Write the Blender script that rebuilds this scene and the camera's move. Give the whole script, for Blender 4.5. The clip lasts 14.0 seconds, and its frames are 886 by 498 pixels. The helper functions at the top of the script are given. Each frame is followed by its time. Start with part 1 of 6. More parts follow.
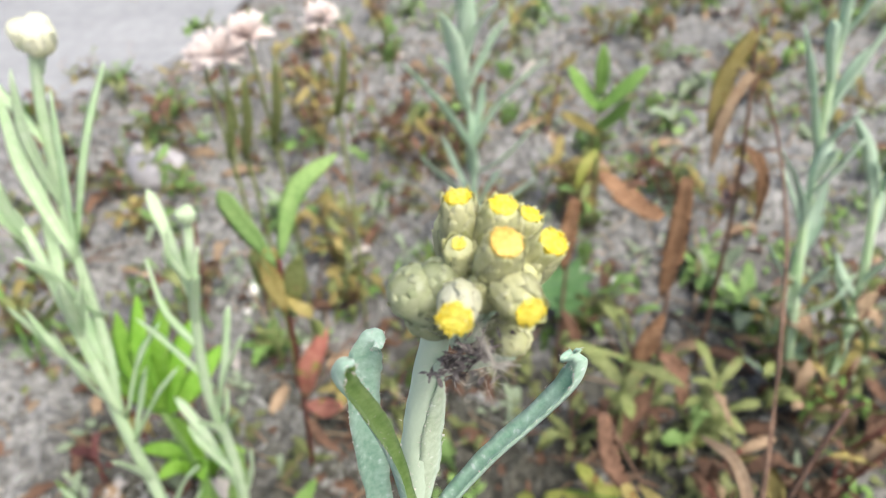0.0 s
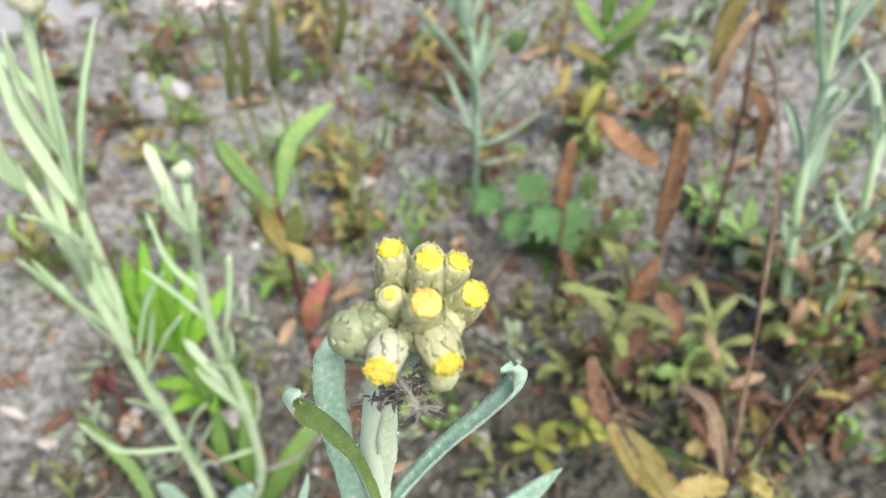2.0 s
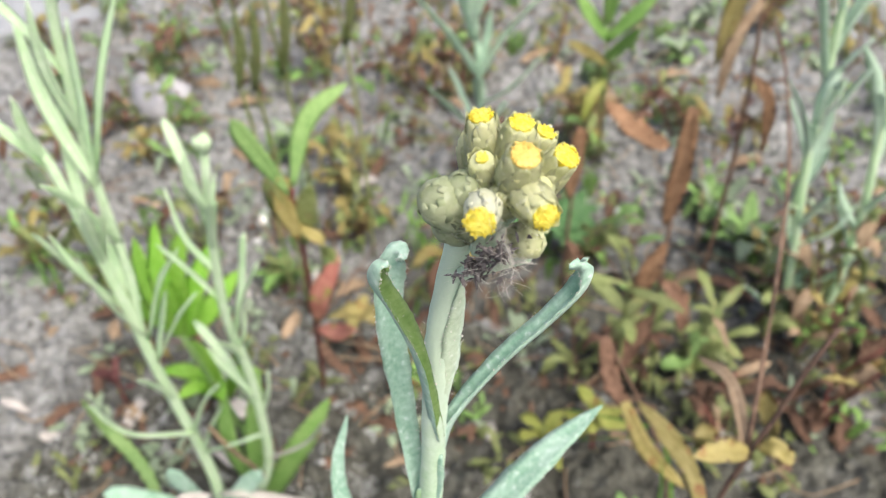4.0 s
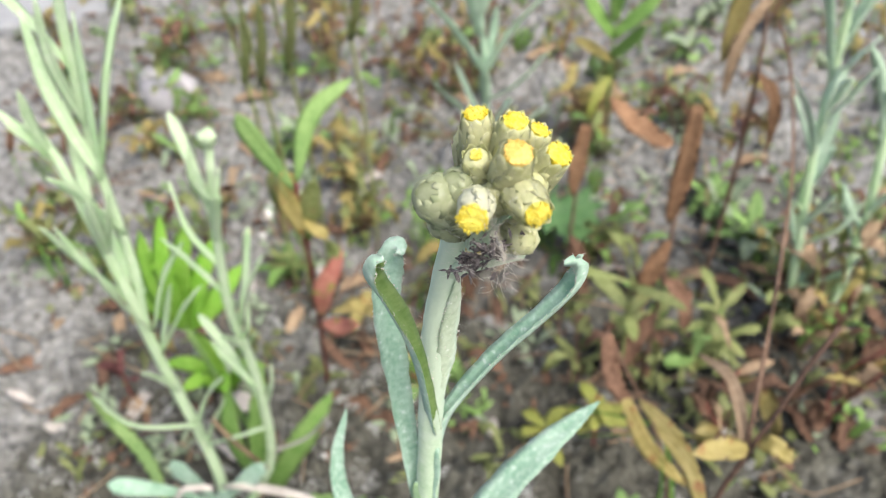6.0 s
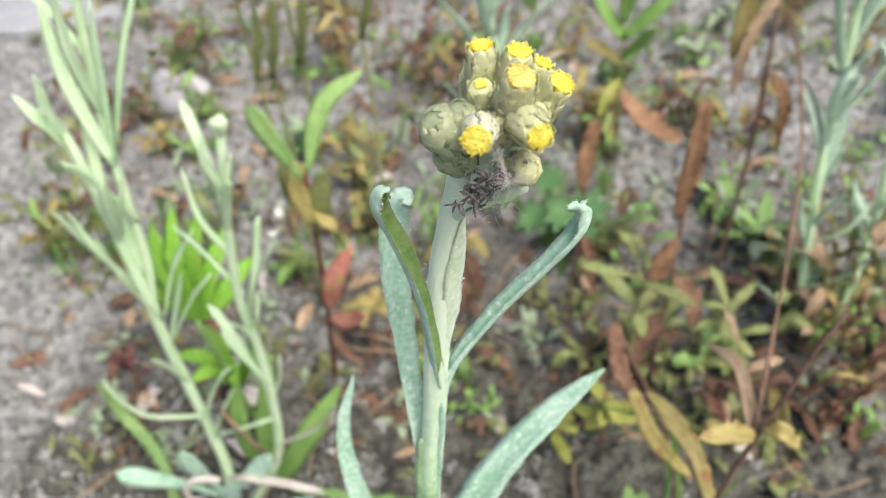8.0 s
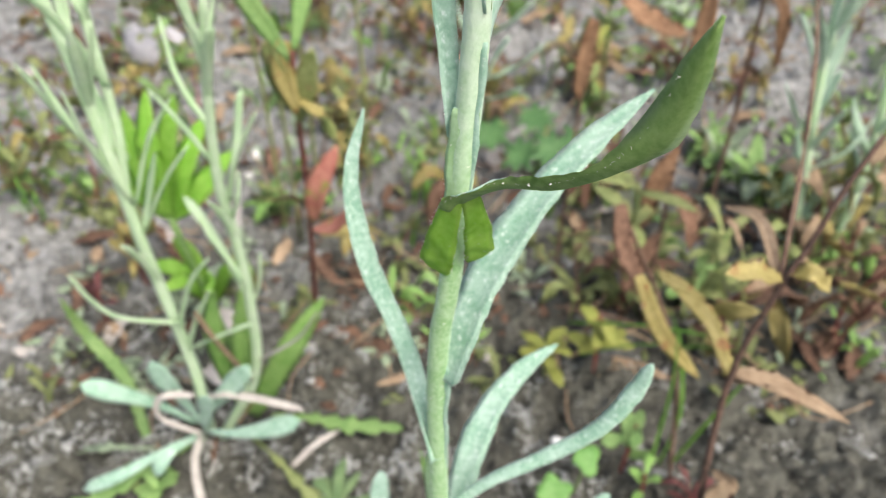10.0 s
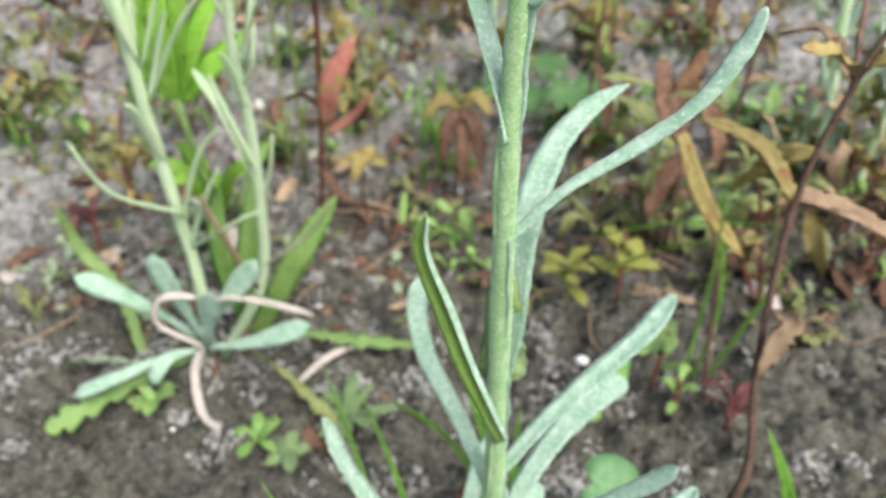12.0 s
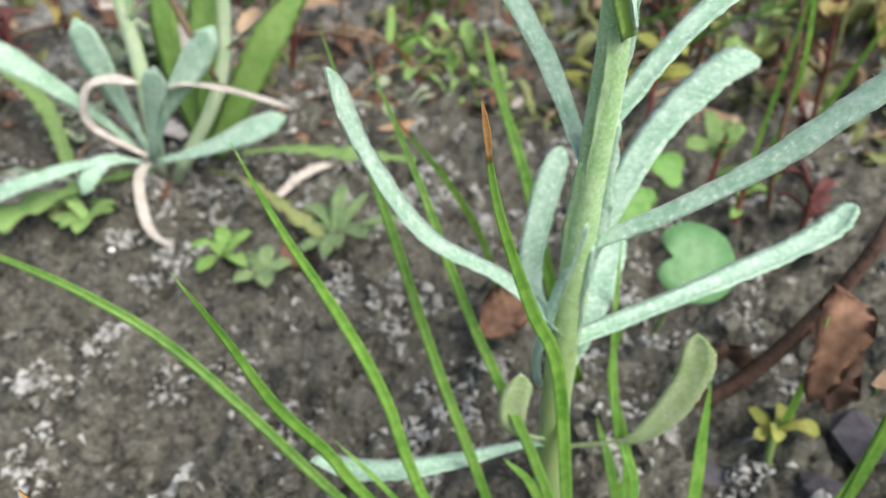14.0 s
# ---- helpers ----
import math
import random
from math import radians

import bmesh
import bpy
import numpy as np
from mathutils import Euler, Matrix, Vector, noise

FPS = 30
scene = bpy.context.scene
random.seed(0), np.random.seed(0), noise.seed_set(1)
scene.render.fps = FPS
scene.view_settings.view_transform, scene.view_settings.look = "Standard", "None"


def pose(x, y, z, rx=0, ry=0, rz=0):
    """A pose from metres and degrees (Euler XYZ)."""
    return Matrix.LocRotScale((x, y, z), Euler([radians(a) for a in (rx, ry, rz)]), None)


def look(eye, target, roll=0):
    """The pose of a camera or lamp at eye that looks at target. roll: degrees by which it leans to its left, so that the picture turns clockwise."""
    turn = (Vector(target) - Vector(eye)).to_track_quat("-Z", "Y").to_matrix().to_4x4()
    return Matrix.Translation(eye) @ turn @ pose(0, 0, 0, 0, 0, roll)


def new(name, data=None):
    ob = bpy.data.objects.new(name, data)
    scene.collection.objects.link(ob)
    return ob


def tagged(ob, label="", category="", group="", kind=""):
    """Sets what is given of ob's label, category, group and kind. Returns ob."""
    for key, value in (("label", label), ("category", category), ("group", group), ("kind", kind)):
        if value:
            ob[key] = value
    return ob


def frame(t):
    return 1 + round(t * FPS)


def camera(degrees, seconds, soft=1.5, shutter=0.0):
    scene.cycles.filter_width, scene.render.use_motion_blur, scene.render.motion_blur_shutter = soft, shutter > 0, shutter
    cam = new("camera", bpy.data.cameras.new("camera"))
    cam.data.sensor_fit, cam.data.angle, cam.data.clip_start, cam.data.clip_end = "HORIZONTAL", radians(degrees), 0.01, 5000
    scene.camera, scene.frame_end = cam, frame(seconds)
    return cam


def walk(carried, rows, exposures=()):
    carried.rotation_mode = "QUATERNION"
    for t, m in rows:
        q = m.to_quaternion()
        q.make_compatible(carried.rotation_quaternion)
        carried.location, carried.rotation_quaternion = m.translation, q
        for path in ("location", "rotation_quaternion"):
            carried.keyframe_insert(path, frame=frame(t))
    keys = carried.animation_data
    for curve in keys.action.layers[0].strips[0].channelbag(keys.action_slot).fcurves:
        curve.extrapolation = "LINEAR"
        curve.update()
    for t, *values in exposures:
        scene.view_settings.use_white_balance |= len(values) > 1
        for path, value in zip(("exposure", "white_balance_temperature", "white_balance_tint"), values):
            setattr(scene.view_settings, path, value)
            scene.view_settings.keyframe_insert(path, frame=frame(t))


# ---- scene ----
cam = camera(62.4, 14.0, soft=1.0)
cam.data.dof.use_dof = True
cam.data.dof.focus_distance = 0.092
cam.data.dof.aperture_fstop = 26.5
# seconds, place in metres, turn in degrees
PATH = [
    (0, 0.01134, -0.05465, 0.39956, 54.130, 2.509, -0.059),
    (0.5, 0.01955, -0.04930, 0.40661, 53.009, 2.777, 0.361),
    (1, 0.01056, -0.05626, 0.40437, 51.097, 2.297, -0.144),
    (1.5, 0.01045, -0.05489, 0.40848, 49.122, 2.092, -0.157),
    (2, 0.02009, -0.05173, 0.41322, 47.870, 3.186, 0.739),
    (2.5, 0.00974, -0.05256, 0.41650, 48.670, 2.303, -0.304),
    (3, 0.02012, -0.05280, 0.41426, 49.023, 3.343, 0.454),
    (3.5, 0.02228, -0.05885, 0.40991, 49.278, 3.253, 0.926),
    (4, 0.00934, -0.06291, 0.40314, 48.921, 2.626, 0.245),
    (4.2, 0.00842, -0.06373, 0.40405, 49.032, 2.252, 0.759),
    (6.3, 0.01188, -0.06377, 0.40365, 48.609, 2.718, 0.991),
    (6.5, 0.01639, -0.06401, 0.40294, 48.778, 3.193, 1.291),
    (7, 0.01426, -0.06162, 0.40537, 48.811, 2.945, 1.120),
    (7.5, 0.01080, -0.06402, 0.40078, 49.328, 3.008, 1.077),
    (8, 0.01105, -0.07088, 0.39817, 49.479, 2.710, 1.749),
    (8.2, 0.01452, -0.07615, 0.39426, 49.258, 2.688, 1.824),
    (8.5, 0.01905, -0.08678, 0.37508, 48.939, 2.860, 1.800),
    (8.6, 0.01738, -0.08778, 0.37383, 49.011, 2.683, 1.412),
    (10.8, -0.00814, -0.09829, 0.31692, 51.990, 0.105, 0.105),
    (11, -0.01081, -0.10309, 0.31095, 52.605, -0.261, 0.106),
    (11.5, -0.01328, -0.10927, 0.29325, 53.166, -0.234, -0.108),
    (12, -0.01643, -0.11887, 0.27380, 53.438, -0.000, 0.000),
    (12.5, -0.01645, -0.12895, 0.24535, 52.776, 0.712, -0.169),
    (13, -0.01737, -0.13723, 0.21839, 51.579, 1.223, 0.079),
    (13.5, -0.02175, -0.11884, 0.19644, 51.169, 1.255, 0.651),
    (14, -0.03647, -0.10708, 0.17376, 50.771, -1.280, -2.967),
]
walk(cam, [(row[0], pose(*row[1:])) for row in PATH], exposures=[(0.0, 0.9), (14.0, 0.9)])

# ---- sky and light ----
world = bpy.data.worlds.new("sky")
scene.world = world
world.use_nodes = True
wn = world.node_tree.nodes
sky = wn.new("ShaderNodeTexSky")
sky.sky_type, sky.sun_disc = "NISHITA", False
sky.sun_elevation, sky.sun_rotation = radians(58), radians(138)
sky.air_density, sky.dust_density = 1.0, 6.0
world.node_tree.links.new(sky.outputs[0], wn["Background"].inputs[0])
wn["Background"].inputs[1].default_value = 0.11
sun = new("sun", bpy.data.lights.new("sun", "SUN"))
sun.data.energy, sun.data.angle, sun.data.color = 1.6, radians(34), (1.0, 0.975, 0.92)
sun.matrix_world = look((0.9, -1.0, 2.15), (0, 0, 0))


# ---- materials ----
def material(name, low, high, size=0.003, rough=0.75, bump=0.3, thin=0.0, fuzz=0.0, tint=0.25, spots=None, spot_size=0.004, spot_share=0.4, soft=0.14):
    """A matt natural surface: two colours mixed by grain and blotches, each piece a little different."""
    m = bpy.data.materials.new(name)
    m.use_nodes = True
    nt = m.node_tree
    nd, lk = nt.nodes, nt.links
    bsdf = nd["Principled BSDF"]
    coord = nd.new("ShaderNodeTexCoord")
    info = nd.new("ShaderNodeObjectInfo")
    shift = nd.new("ShaderNodeVectorMath")
    shift.operation = "ADD"
    lk.new(coord.outputs["Object"], shift.inputs[0])
    lk.new(info.outputs["Random"], shift.inputs[1])
    fine = nd.new("ShaderNodeTexNoise")
    fine.inputs["Scale"].default_value, fine.inputs["Detail"].default_value = 1.0 / size, 5.0
    broad = nd.new("ShaderNodeTexNoise")
    broad.inputs["Scale"].default_value, broad.inputs["Detail"].default_value = 0.2 / size, 2.0
    for n in (fine, broad):
        lk.new(shift.outputs[0], n.inputs["Vector"])
    blend = nd.new("ShaderNodeMath")
    blend.operation = "MULTIPLY_ADD"
    blend.inputs[1].default_value = 0.55
    lk.new(fine.outputs[0], blend.inputs[0])
    half = nd.new("ShaderNodeMath")
    half.operation = "MULTIPLY"
    half.inputs[1].default_value = 0.45
    lk.new(broad.outputs[0], half.inputs[0])
    lk.new(half.outputs[0], blend.inputs[2])
    ramp = nd.new("ShaderNodeValToRGB")
    ramp.color_ramp.elements[0].position, ramp.color_ramp.elements[1].position = 0.5 - soft, 0.5 + soft
    ramp.color_ramp.elements[0].color, ramp.color_ramp.elements[1].color = (*low, 1), (*high, 1)
    lk.new(blend.outputs[0], ramp.inputs[0])
    colour = ramp.outputs[0]
    if spots:
        dab = nd.new("ShaderNodeTexNoise")
        dab.inputs["Scale"].default_value, dab.inputs["Detail"].default_value = 1.0 / spot_size, 3.0
        lk.new(shift.outputs[0], dab.inputs["Vector"])
        cut = nd.new("ShaderNodeValToRGB")
        cut.color_ramp.elements[0].position = 0.72 - 0.4 * spot_share
        cut.color_ramp.elements[1].position = 0.82 - 0.4 * spot_share
        lk.new(dab.outputs[0], cut.inputs[0])
        mix = nd.new("ShaderNodeMix")
        mix.data_type = "RGBA"
        lk.new(cut.outputs[0], mix.inputs[0])
        lk.new(colour, mix.inputs[6])
        mix.inputs[7].default_value = (*spots, 1)
        colour = mix.outputs[2]
    hue = nd.new("ShaderNodeHueSaturation")
    lk.new(colour, hue.inputs["Color"])
    spread = nd.new("ShaderNodeMapRange")
    spread.inputs["To Min"].default_value, spread.inputs["To Max"].default_value = 1.0 - tint, 1.0 + tint
    lk.new(info.outputs["Random"], spread.inputs[0])
    lk.new(spread.outputs[0], hue.inputs["Value"])
    lk.new(hue.outputs[0], bsdf.inputs["Base Color"])
    bsdf.inputs["Roughness"].default_value = rough
    bsdf.inputs["Specular IOR Level"].default_value = 0.35
    bsdf.inputs["Sheen Weight"].default_value = fuzz
    bsdf.inputs["Sheen Tint"].default_value = (0.82, 1.0, 0.9, 1)
    bsdf.inputs["Sheen Roughness"].default_value = 0.45
    if bump:
        relief = nd.new("ShaderNodeBump")
        relief.inputs["Strength"].default_value, relief.inputs["Distance"].default_value = bump, size * 0.3
        lk.new(fine.outputs[0], relief.inputs["Height"])
        lk.new(relief.outputs[0], bsdf.inputs["Normal"])
    if thin:
        glow = nd.new("ShaderNodeBsdfTranslucent")
        lk.new(hue.outputs[0], glow.inputs[0])
        both = nd.new("ShaderNodeMixShader")
        both.inputs[0].default_value = thin
        lk.new(bsdf.outputs[0], both.inputs[1])
        lk.new(glow.outputs[0], both.inputs[2])
        lk.new(both.outputs[0], nd["Material Output"].inputs[0])
    return m


WOOLLY = material("woolly_leaf", (0.25, 0.45, 0.31), (0.50, 0.68, 0.56), 0.0011, 0.85, 0.7, 0.15, 0.4, 0.08, (0.64, 0.75, 0.68), 0.0011, 0.26)
WOOLLY_BACK = material("woolly_leaf_back", (0.26, 0.44, 0.2), (0.4, 0.58, 0.34), 0.0012, 0.85, 0.4, 0.25, 0.25, 0.08)
WOOLLY_GREEN = material("greener_leaf", (0.22, 0.42, 0.07), (0.36, 0.55, 0.15), 0.0014, 0.7, 0.4, 0.5, 0.2, 0.08)
STEM_WOOL = material("woolly_stem", (0.38, 0.48, 0.32), (0.54, 0.63, 0.48), 0.0008, 0.9, 0.5, 0.0, 0.4, 0.05, (0.66, 0.72, 0.62), 0.0010, 0.25)
FAR_WOOL = material("pale_woolly_leaf", (0.60, 0.79, 0.49), (0.77, 0.89, 0.68), 0.0015, 0.85, 0.3, 0.36, 0.1, 0.12)
FAR_SILVER = material("silver_leaf", (0.46, 0.64, 0.46), (0.62, 0.78, 0.62), 0.0015, 0.85, 0.3, 0.2, 0.3, 0.1)
# Whitish spots on the bracts: papery tips, and glints painted into the colour.
BRACT = material("papery_bract", (0.58, 0.60, 0.31), (0.76, 0.76, 0.50), 0.0012, 0.25, 0.08, 0.45, 0.1, 0.06, (0.88, 0.87, 0.76), 0.0008, 0.24)
BUD = material("green_bud_bract", (0.33, 0.38, 0.21), (0.52, 0.56, 0.36), 0.0016, 0.2, 0.12, 0.3, 0.1, 0.08)
CUP = material("green_cup", (0.54, 0.57, 0.28), (0.70, 0.71, 0.43), 0.0010, 0.7, 0.3, 0.2, 0.2, 0.1)
YELLOW = material("yellow_floret", (0.83, 0.65, 0.03), (0.96, 0.89, 0.20), 0.0005, 0.6, 0.4, 0.15, 0.0, 0.06)
ORANGE = material("orange_floret", (0.66, 0.42, 0.07), (0.92, 0.74, 0.24), 0.0005, 0.6, 0.4, 0.15, 0.0, 0.06)
CREAM = material("cream_bud", (0.80, 0.82, 0.55), (0.92, 0.92, 0.76), 0.001, 0.7, 0.2, 0.2, 0.2, 0.05)
PALE_BRACT = material("pale_bract", (0.68, 0.69, 0.48), (0.83, 0.83, 0.68), 0.001, 0.5, 0.2, 0.4, 0.2, 0.05)
THREAD = material("white_thread", (0.70, 0.66, 0.58), (0.85, 0.83, 0.78), 0.001, 0.6, 0.0, 0.3, 0.0, 0.05)
DEBRIS = material("grey_debris", (0.05, 0.042, 0.042), (0.2, 0.175, 0.17), 0.0008, 0.9, 0.5)
GRASS = material("grass", (0.10, 0.26, 0.035), (0.22, 0.42, 0.08), 0.0022, 0.4, 0.2, 0.32, 0.0, 0.2)
GRASS_TIP = material("browned_tip", (0.24, 0.12, 0.04), (0.38, 0.23, 0.09), 0.001, 0.6, 0.2)
LIME = material("bright_leaf", (0.22, 0.42, 0.1), (0.36, 0.56, 0.18), 0.003, 0.5, 0.25, 0.35, 0.0, 0.15)
FRESH = material("fresh_leaf", (0.3, 0.6, 0.07), (0.46, 0.74, 0.15), 0.003, 0.5, 0.25, 0.5, 0.0, 0.1)
LEAF = material("green_leaf", (0.17, 0.31, 0.09), (0.3, 0.45, 0.16), 0.003, 0.55, 0.3, 0.25, 0.0, 0.2)
DEEP = material("deep_green_leaf", (0.06, 0.15, 0.05), (0.12, 0.24, 0.085), 0.003, 0.55, 0.3, 0.2, 0.0, 0.15)
GREY_LEAF = material("grey_green_leaf", (0.24, 0.32, 0.2), (0.38, 0.46, 0.31), 0.003, 0.7, 0.3, 0.2, 0.1, 0.15)
DEEP_GREY = material("dull_green_leaf", (0.13, 0.22, 0.09), (0.25, 0.35, 0.16), 0.003, 0.7, 0.3, 0.2, 0.1, 0.15)
INNER = material("inner_leaf_face", (0.24, 0.41, 0.12), (0.40, 0.56, 0.25), 0.0012, 0.8, 0.4, 0.3, 0.2, 0.08)
GREEN_FACE = material("bare_green_face", (0.17, 0.30, 0.07), (0.30, 0.44, 0.15), 0.0012, 0.7, 0.4, 0.4, 0.15, 0.08)
GOLDEN = material("yellow_green_leaf", (0.26, 0.30, 0.06), (0.42, 0.43, 0.12), 0.003, 0.55, 0.3, 0.35, 0.0, 0.2, (0.30, 0.20, 0.07), 0.006, 0.15)
CLASP_GREEN = material("clasping_leaf_base", (0.32, 0.58, 0.07), (0.46, 0.70, 0.15), 0.0014, 0.6, 0.3, 0.6, 0.1, 0.08)
CLOVER = material("clover_leaf", (0.15, 0.36, 0.08), (0.26, 0.50, 0.15), 0.003, 0.5, 0.3, 0.3, 0.0, 0.1)
PADDLE = material("felted_paddle_leaf", (0.33, 0.47, 0.20), (0.50, 0.62, 0.36), 0.0012, 0.8, 0.4, 0.3, 0.2, 0.08, (0.62, 0.70, 0.52), 0.0016, 0.2)
OLIVE = material("olive_leaf", (0.2, 0.25, 0.08), (0.36, 0.4, 0.17), 0.003, 0.6, 0.3, 0.3, 0.0, 0.25, (0.3, 0.22, 0.11), 0.006, 0.25)
YELLOWING = material("yellowing_leaf", (0.31, 0.26, 0.08), (0.46, 0.39, 0.16), 0.003, 0.6, 0.3, 0.3, 0.0, 0.2, (0.32, 0.17, 0.07), 0.005, 0.3)
RED = material("red_leaf", (0.52, 0.19, 0.15), (0.68, 0.33, 0.25), 0.004, 0.6, 0.3, 0.25, 0.0, 0.15, (0.40, 0.38, 0.1), 0.009, 0.4)
RED_DARK = material("dark_red_leaf", (0.1, 0.035, 0.035), (0.2, 0.08, 0.07), 0.003, 0.6, 0.3, 0.2, 0.0, 0.15)
BROWN = material("brown_dry_leaf", (0.10, 0.055, 0.034), (0.25, 0.145, 0.095), 0.003, 0.75, 0.5, 0.15, 0.0, 0.3)
RUST = material("rusty_dry_leaf", (0.18, 0.095, 0.05), (0.37, 0.22, 0.125), 0.003, 0.75, 0.5, 0.25, 0.0, 0.2)
TAN = material("tan_dry_leaf", (0.27, 0.185, 0.115), (0.43, 0.32, 0.21), 0.003, 0.75, 0.5, 0.15, 0.0, 0.25)
WITHERED = material("withered_pale_leaf", (0.47, 0.43, 0.39), (0.68, 0.64, 0.59), 0.002, 0.8, 0.5, 0.15, 0.0, 0.12)
BROWN_STEM = material("brown_stem", (0.085, 0.05, 0.034), (0.25, 0.16, 0.11), 0.0015, 0.8, 0.6, 0.0, 0.0, 0.15)
DARK_BROWN = material("dark_brown_bark", (0.045, 0.027, 0.02), (0.14, 0.085, 0.062), 0.0015, 0.8, 0.6, 0.0, 0.0, 0.15)
VIOLET = material("violet_leaf", (0.1, 0.26, 0.1), (0.18, 0.38, 0.17), 0.003, 0.5, 0.3, 0.25, 0.0, 0.1)
RED_STEM = material("dark_red_stem", (0.12, 0.03, 0.025), (0.25, 0.08, 0.06), 0.002, 0.6, 0.3)
PINK = material("pale_pink_petal", (0.84, 0.74, 0.7), (0.94, 0.88, 0.85), 0.002, 0.6, 0.1, 0.3, 0.0, 0.06)
STONE = material("pale_stone", (0.66, 0.66, 0.62), (0.85, 0.85, 0.81), 0.002, 0.7, 0.5)
GREY_STONE = material("grey_stone", (0.34, 0.33, 0.345), (0.5, 0.49, 0.5), 0.01, 0.85, 0.5)
CONCRETE = material("concrete", (0.27, 0.28, 0.29), (0.36, 0.37, 0.38), 0.02, 0.9, 0.4)
LICHEN = material("grey_flake", (0.23, 0.235, 0.22), (0.47, 0.48, 0.465), 0.0012, 0.9, 0.5, 0.0, 0.0, 0.1)
CRUMB = material("soil_crumb", (0.03, 0.028, 0.023), (0.14, 0.136, 0.113), 0.0013, 0.95, 0.9)
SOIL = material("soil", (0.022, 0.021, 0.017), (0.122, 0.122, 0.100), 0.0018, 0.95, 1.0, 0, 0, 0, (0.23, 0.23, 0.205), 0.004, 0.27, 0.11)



def pale_far_soil(m):
    """The soil grows paler in patches away from the plants, most to the back left."""
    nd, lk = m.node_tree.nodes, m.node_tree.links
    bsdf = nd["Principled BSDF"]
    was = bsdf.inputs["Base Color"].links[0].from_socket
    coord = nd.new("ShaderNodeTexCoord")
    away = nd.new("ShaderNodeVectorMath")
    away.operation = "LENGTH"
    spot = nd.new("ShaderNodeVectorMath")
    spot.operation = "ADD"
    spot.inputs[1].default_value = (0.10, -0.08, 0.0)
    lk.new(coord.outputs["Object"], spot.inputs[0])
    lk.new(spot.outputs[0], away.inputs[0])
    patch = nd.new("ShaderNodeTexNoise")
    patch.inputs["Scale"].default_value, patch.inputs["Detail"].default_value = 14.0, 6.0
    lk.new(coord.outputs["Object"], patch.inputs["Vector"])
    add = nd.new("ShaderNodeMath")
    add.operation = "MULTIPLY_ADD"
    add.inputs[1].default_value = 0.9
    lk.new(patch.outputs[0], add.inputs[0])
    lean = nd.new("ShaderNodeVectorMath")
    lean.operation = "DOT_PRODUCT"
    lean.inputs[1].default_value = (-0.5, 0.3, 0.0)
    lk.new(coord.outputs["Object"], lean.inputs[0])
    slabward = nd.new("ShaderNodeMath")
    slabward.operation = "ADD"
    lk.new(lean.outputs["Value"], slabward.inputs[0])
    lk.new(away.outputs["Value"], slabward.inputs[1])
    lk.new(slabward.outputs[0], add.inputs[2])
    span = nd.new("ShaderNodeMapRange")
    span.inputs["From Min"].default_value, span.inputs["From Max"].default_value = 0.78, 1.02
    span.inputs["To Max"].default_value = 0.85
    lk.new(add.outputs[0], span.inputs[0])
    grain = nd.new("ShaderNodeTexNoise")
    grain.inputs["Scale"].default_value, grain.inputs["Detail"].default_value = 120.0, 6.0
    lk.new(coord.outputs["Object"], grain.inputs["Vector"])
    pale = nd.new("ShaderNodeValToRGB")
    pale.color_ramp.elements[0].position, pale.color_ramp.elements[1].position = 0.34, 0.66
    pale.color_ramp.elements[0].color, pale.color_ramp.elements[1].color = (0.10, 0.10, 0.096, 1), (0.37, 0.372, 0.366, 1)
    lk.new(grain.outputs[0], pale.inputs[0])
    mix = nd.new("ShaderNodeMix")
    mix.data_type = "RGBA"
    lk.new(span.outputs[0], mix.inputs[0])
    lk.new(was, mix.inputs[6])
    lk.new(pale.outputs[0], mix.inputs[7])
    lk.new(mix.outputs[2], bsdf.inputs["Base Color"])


pale_far_soil(SOIL)


def bare_foot(m):
    """Near the ground the stem has lost its wool and is olive green; at its top the wool is densest."""
    nd, lk = m.node_tree.nodes, m.node_tree.links
    bsdf = nd["Principled BSDF"]
    was = bsdf.inputs["Base Color"].links[0].from_socket
    coord = nd.new("ShaderNodeTexCoord")
    split = nd.new("ShaderNodeSeparateXYZ")
    lk.new(coord.outputs["Object"], split.inputs[0])
    fleck = nd.new("ShaderNodeTexNoise")
    fleck.inputs["Scale"].default_value = 420.0
    lk.new(coord.outputs["Object"], fleck.inputs["Vector"])
    add = nd.new("ShaderNodeMath")
    add.operation = "MULTIPLY_ADD"
    add.inputs[1].default_value = 0.05
    lk.new(fleck.outputs[0], add.inputs[0])
    lk.new(split.outputs[2], add.inputs[2])
    span = nd.new("ShaderNodeMapRange")
    span.inputs["From Min"].default_value, span.inputs["From Max"].default_value = 0.075, 0.12
    span.inputs["To Min"].default_value, span.inputs["To Max"].default_value = 0.9, 0.0
    lk.new(add.outputs[0], span.inputs[0])
    mix = nd.new("ShaderNodeMix")
    mix.data_type = "RGBA"
    lk.new(span.outputs[0], mix.inputs[0])
    lk.new(was, mix.inputs[6])
    mix.inputs[7].default_value = (0.2, 0.3, 0.07, 1)
    thick = nd.new("ShaderNodeMapRange")
    thick.inputs["From Min"].default_value, thick.inputs["From Max"].default_value = 0.285, 0.34
    thick.inputs["To Max"].default_value = 0.85
    lk.new(add.outputs[0], thick.inputs[0])
    wool_top = nd.new("ShaderNodeMix")
    wool_top.data_type = "RGBA"
    lk.new(thick.outputs[0], wool_top.inputs[0])
    lk.new(mix.outputs[2], wool_top.inputs[6])
    wool_top.inputs[7].default_value = (0.58, 0.68, 0.55, 1)
    lk.new(wool_top.outputs[2], bsdf.inputs["Base Color"])


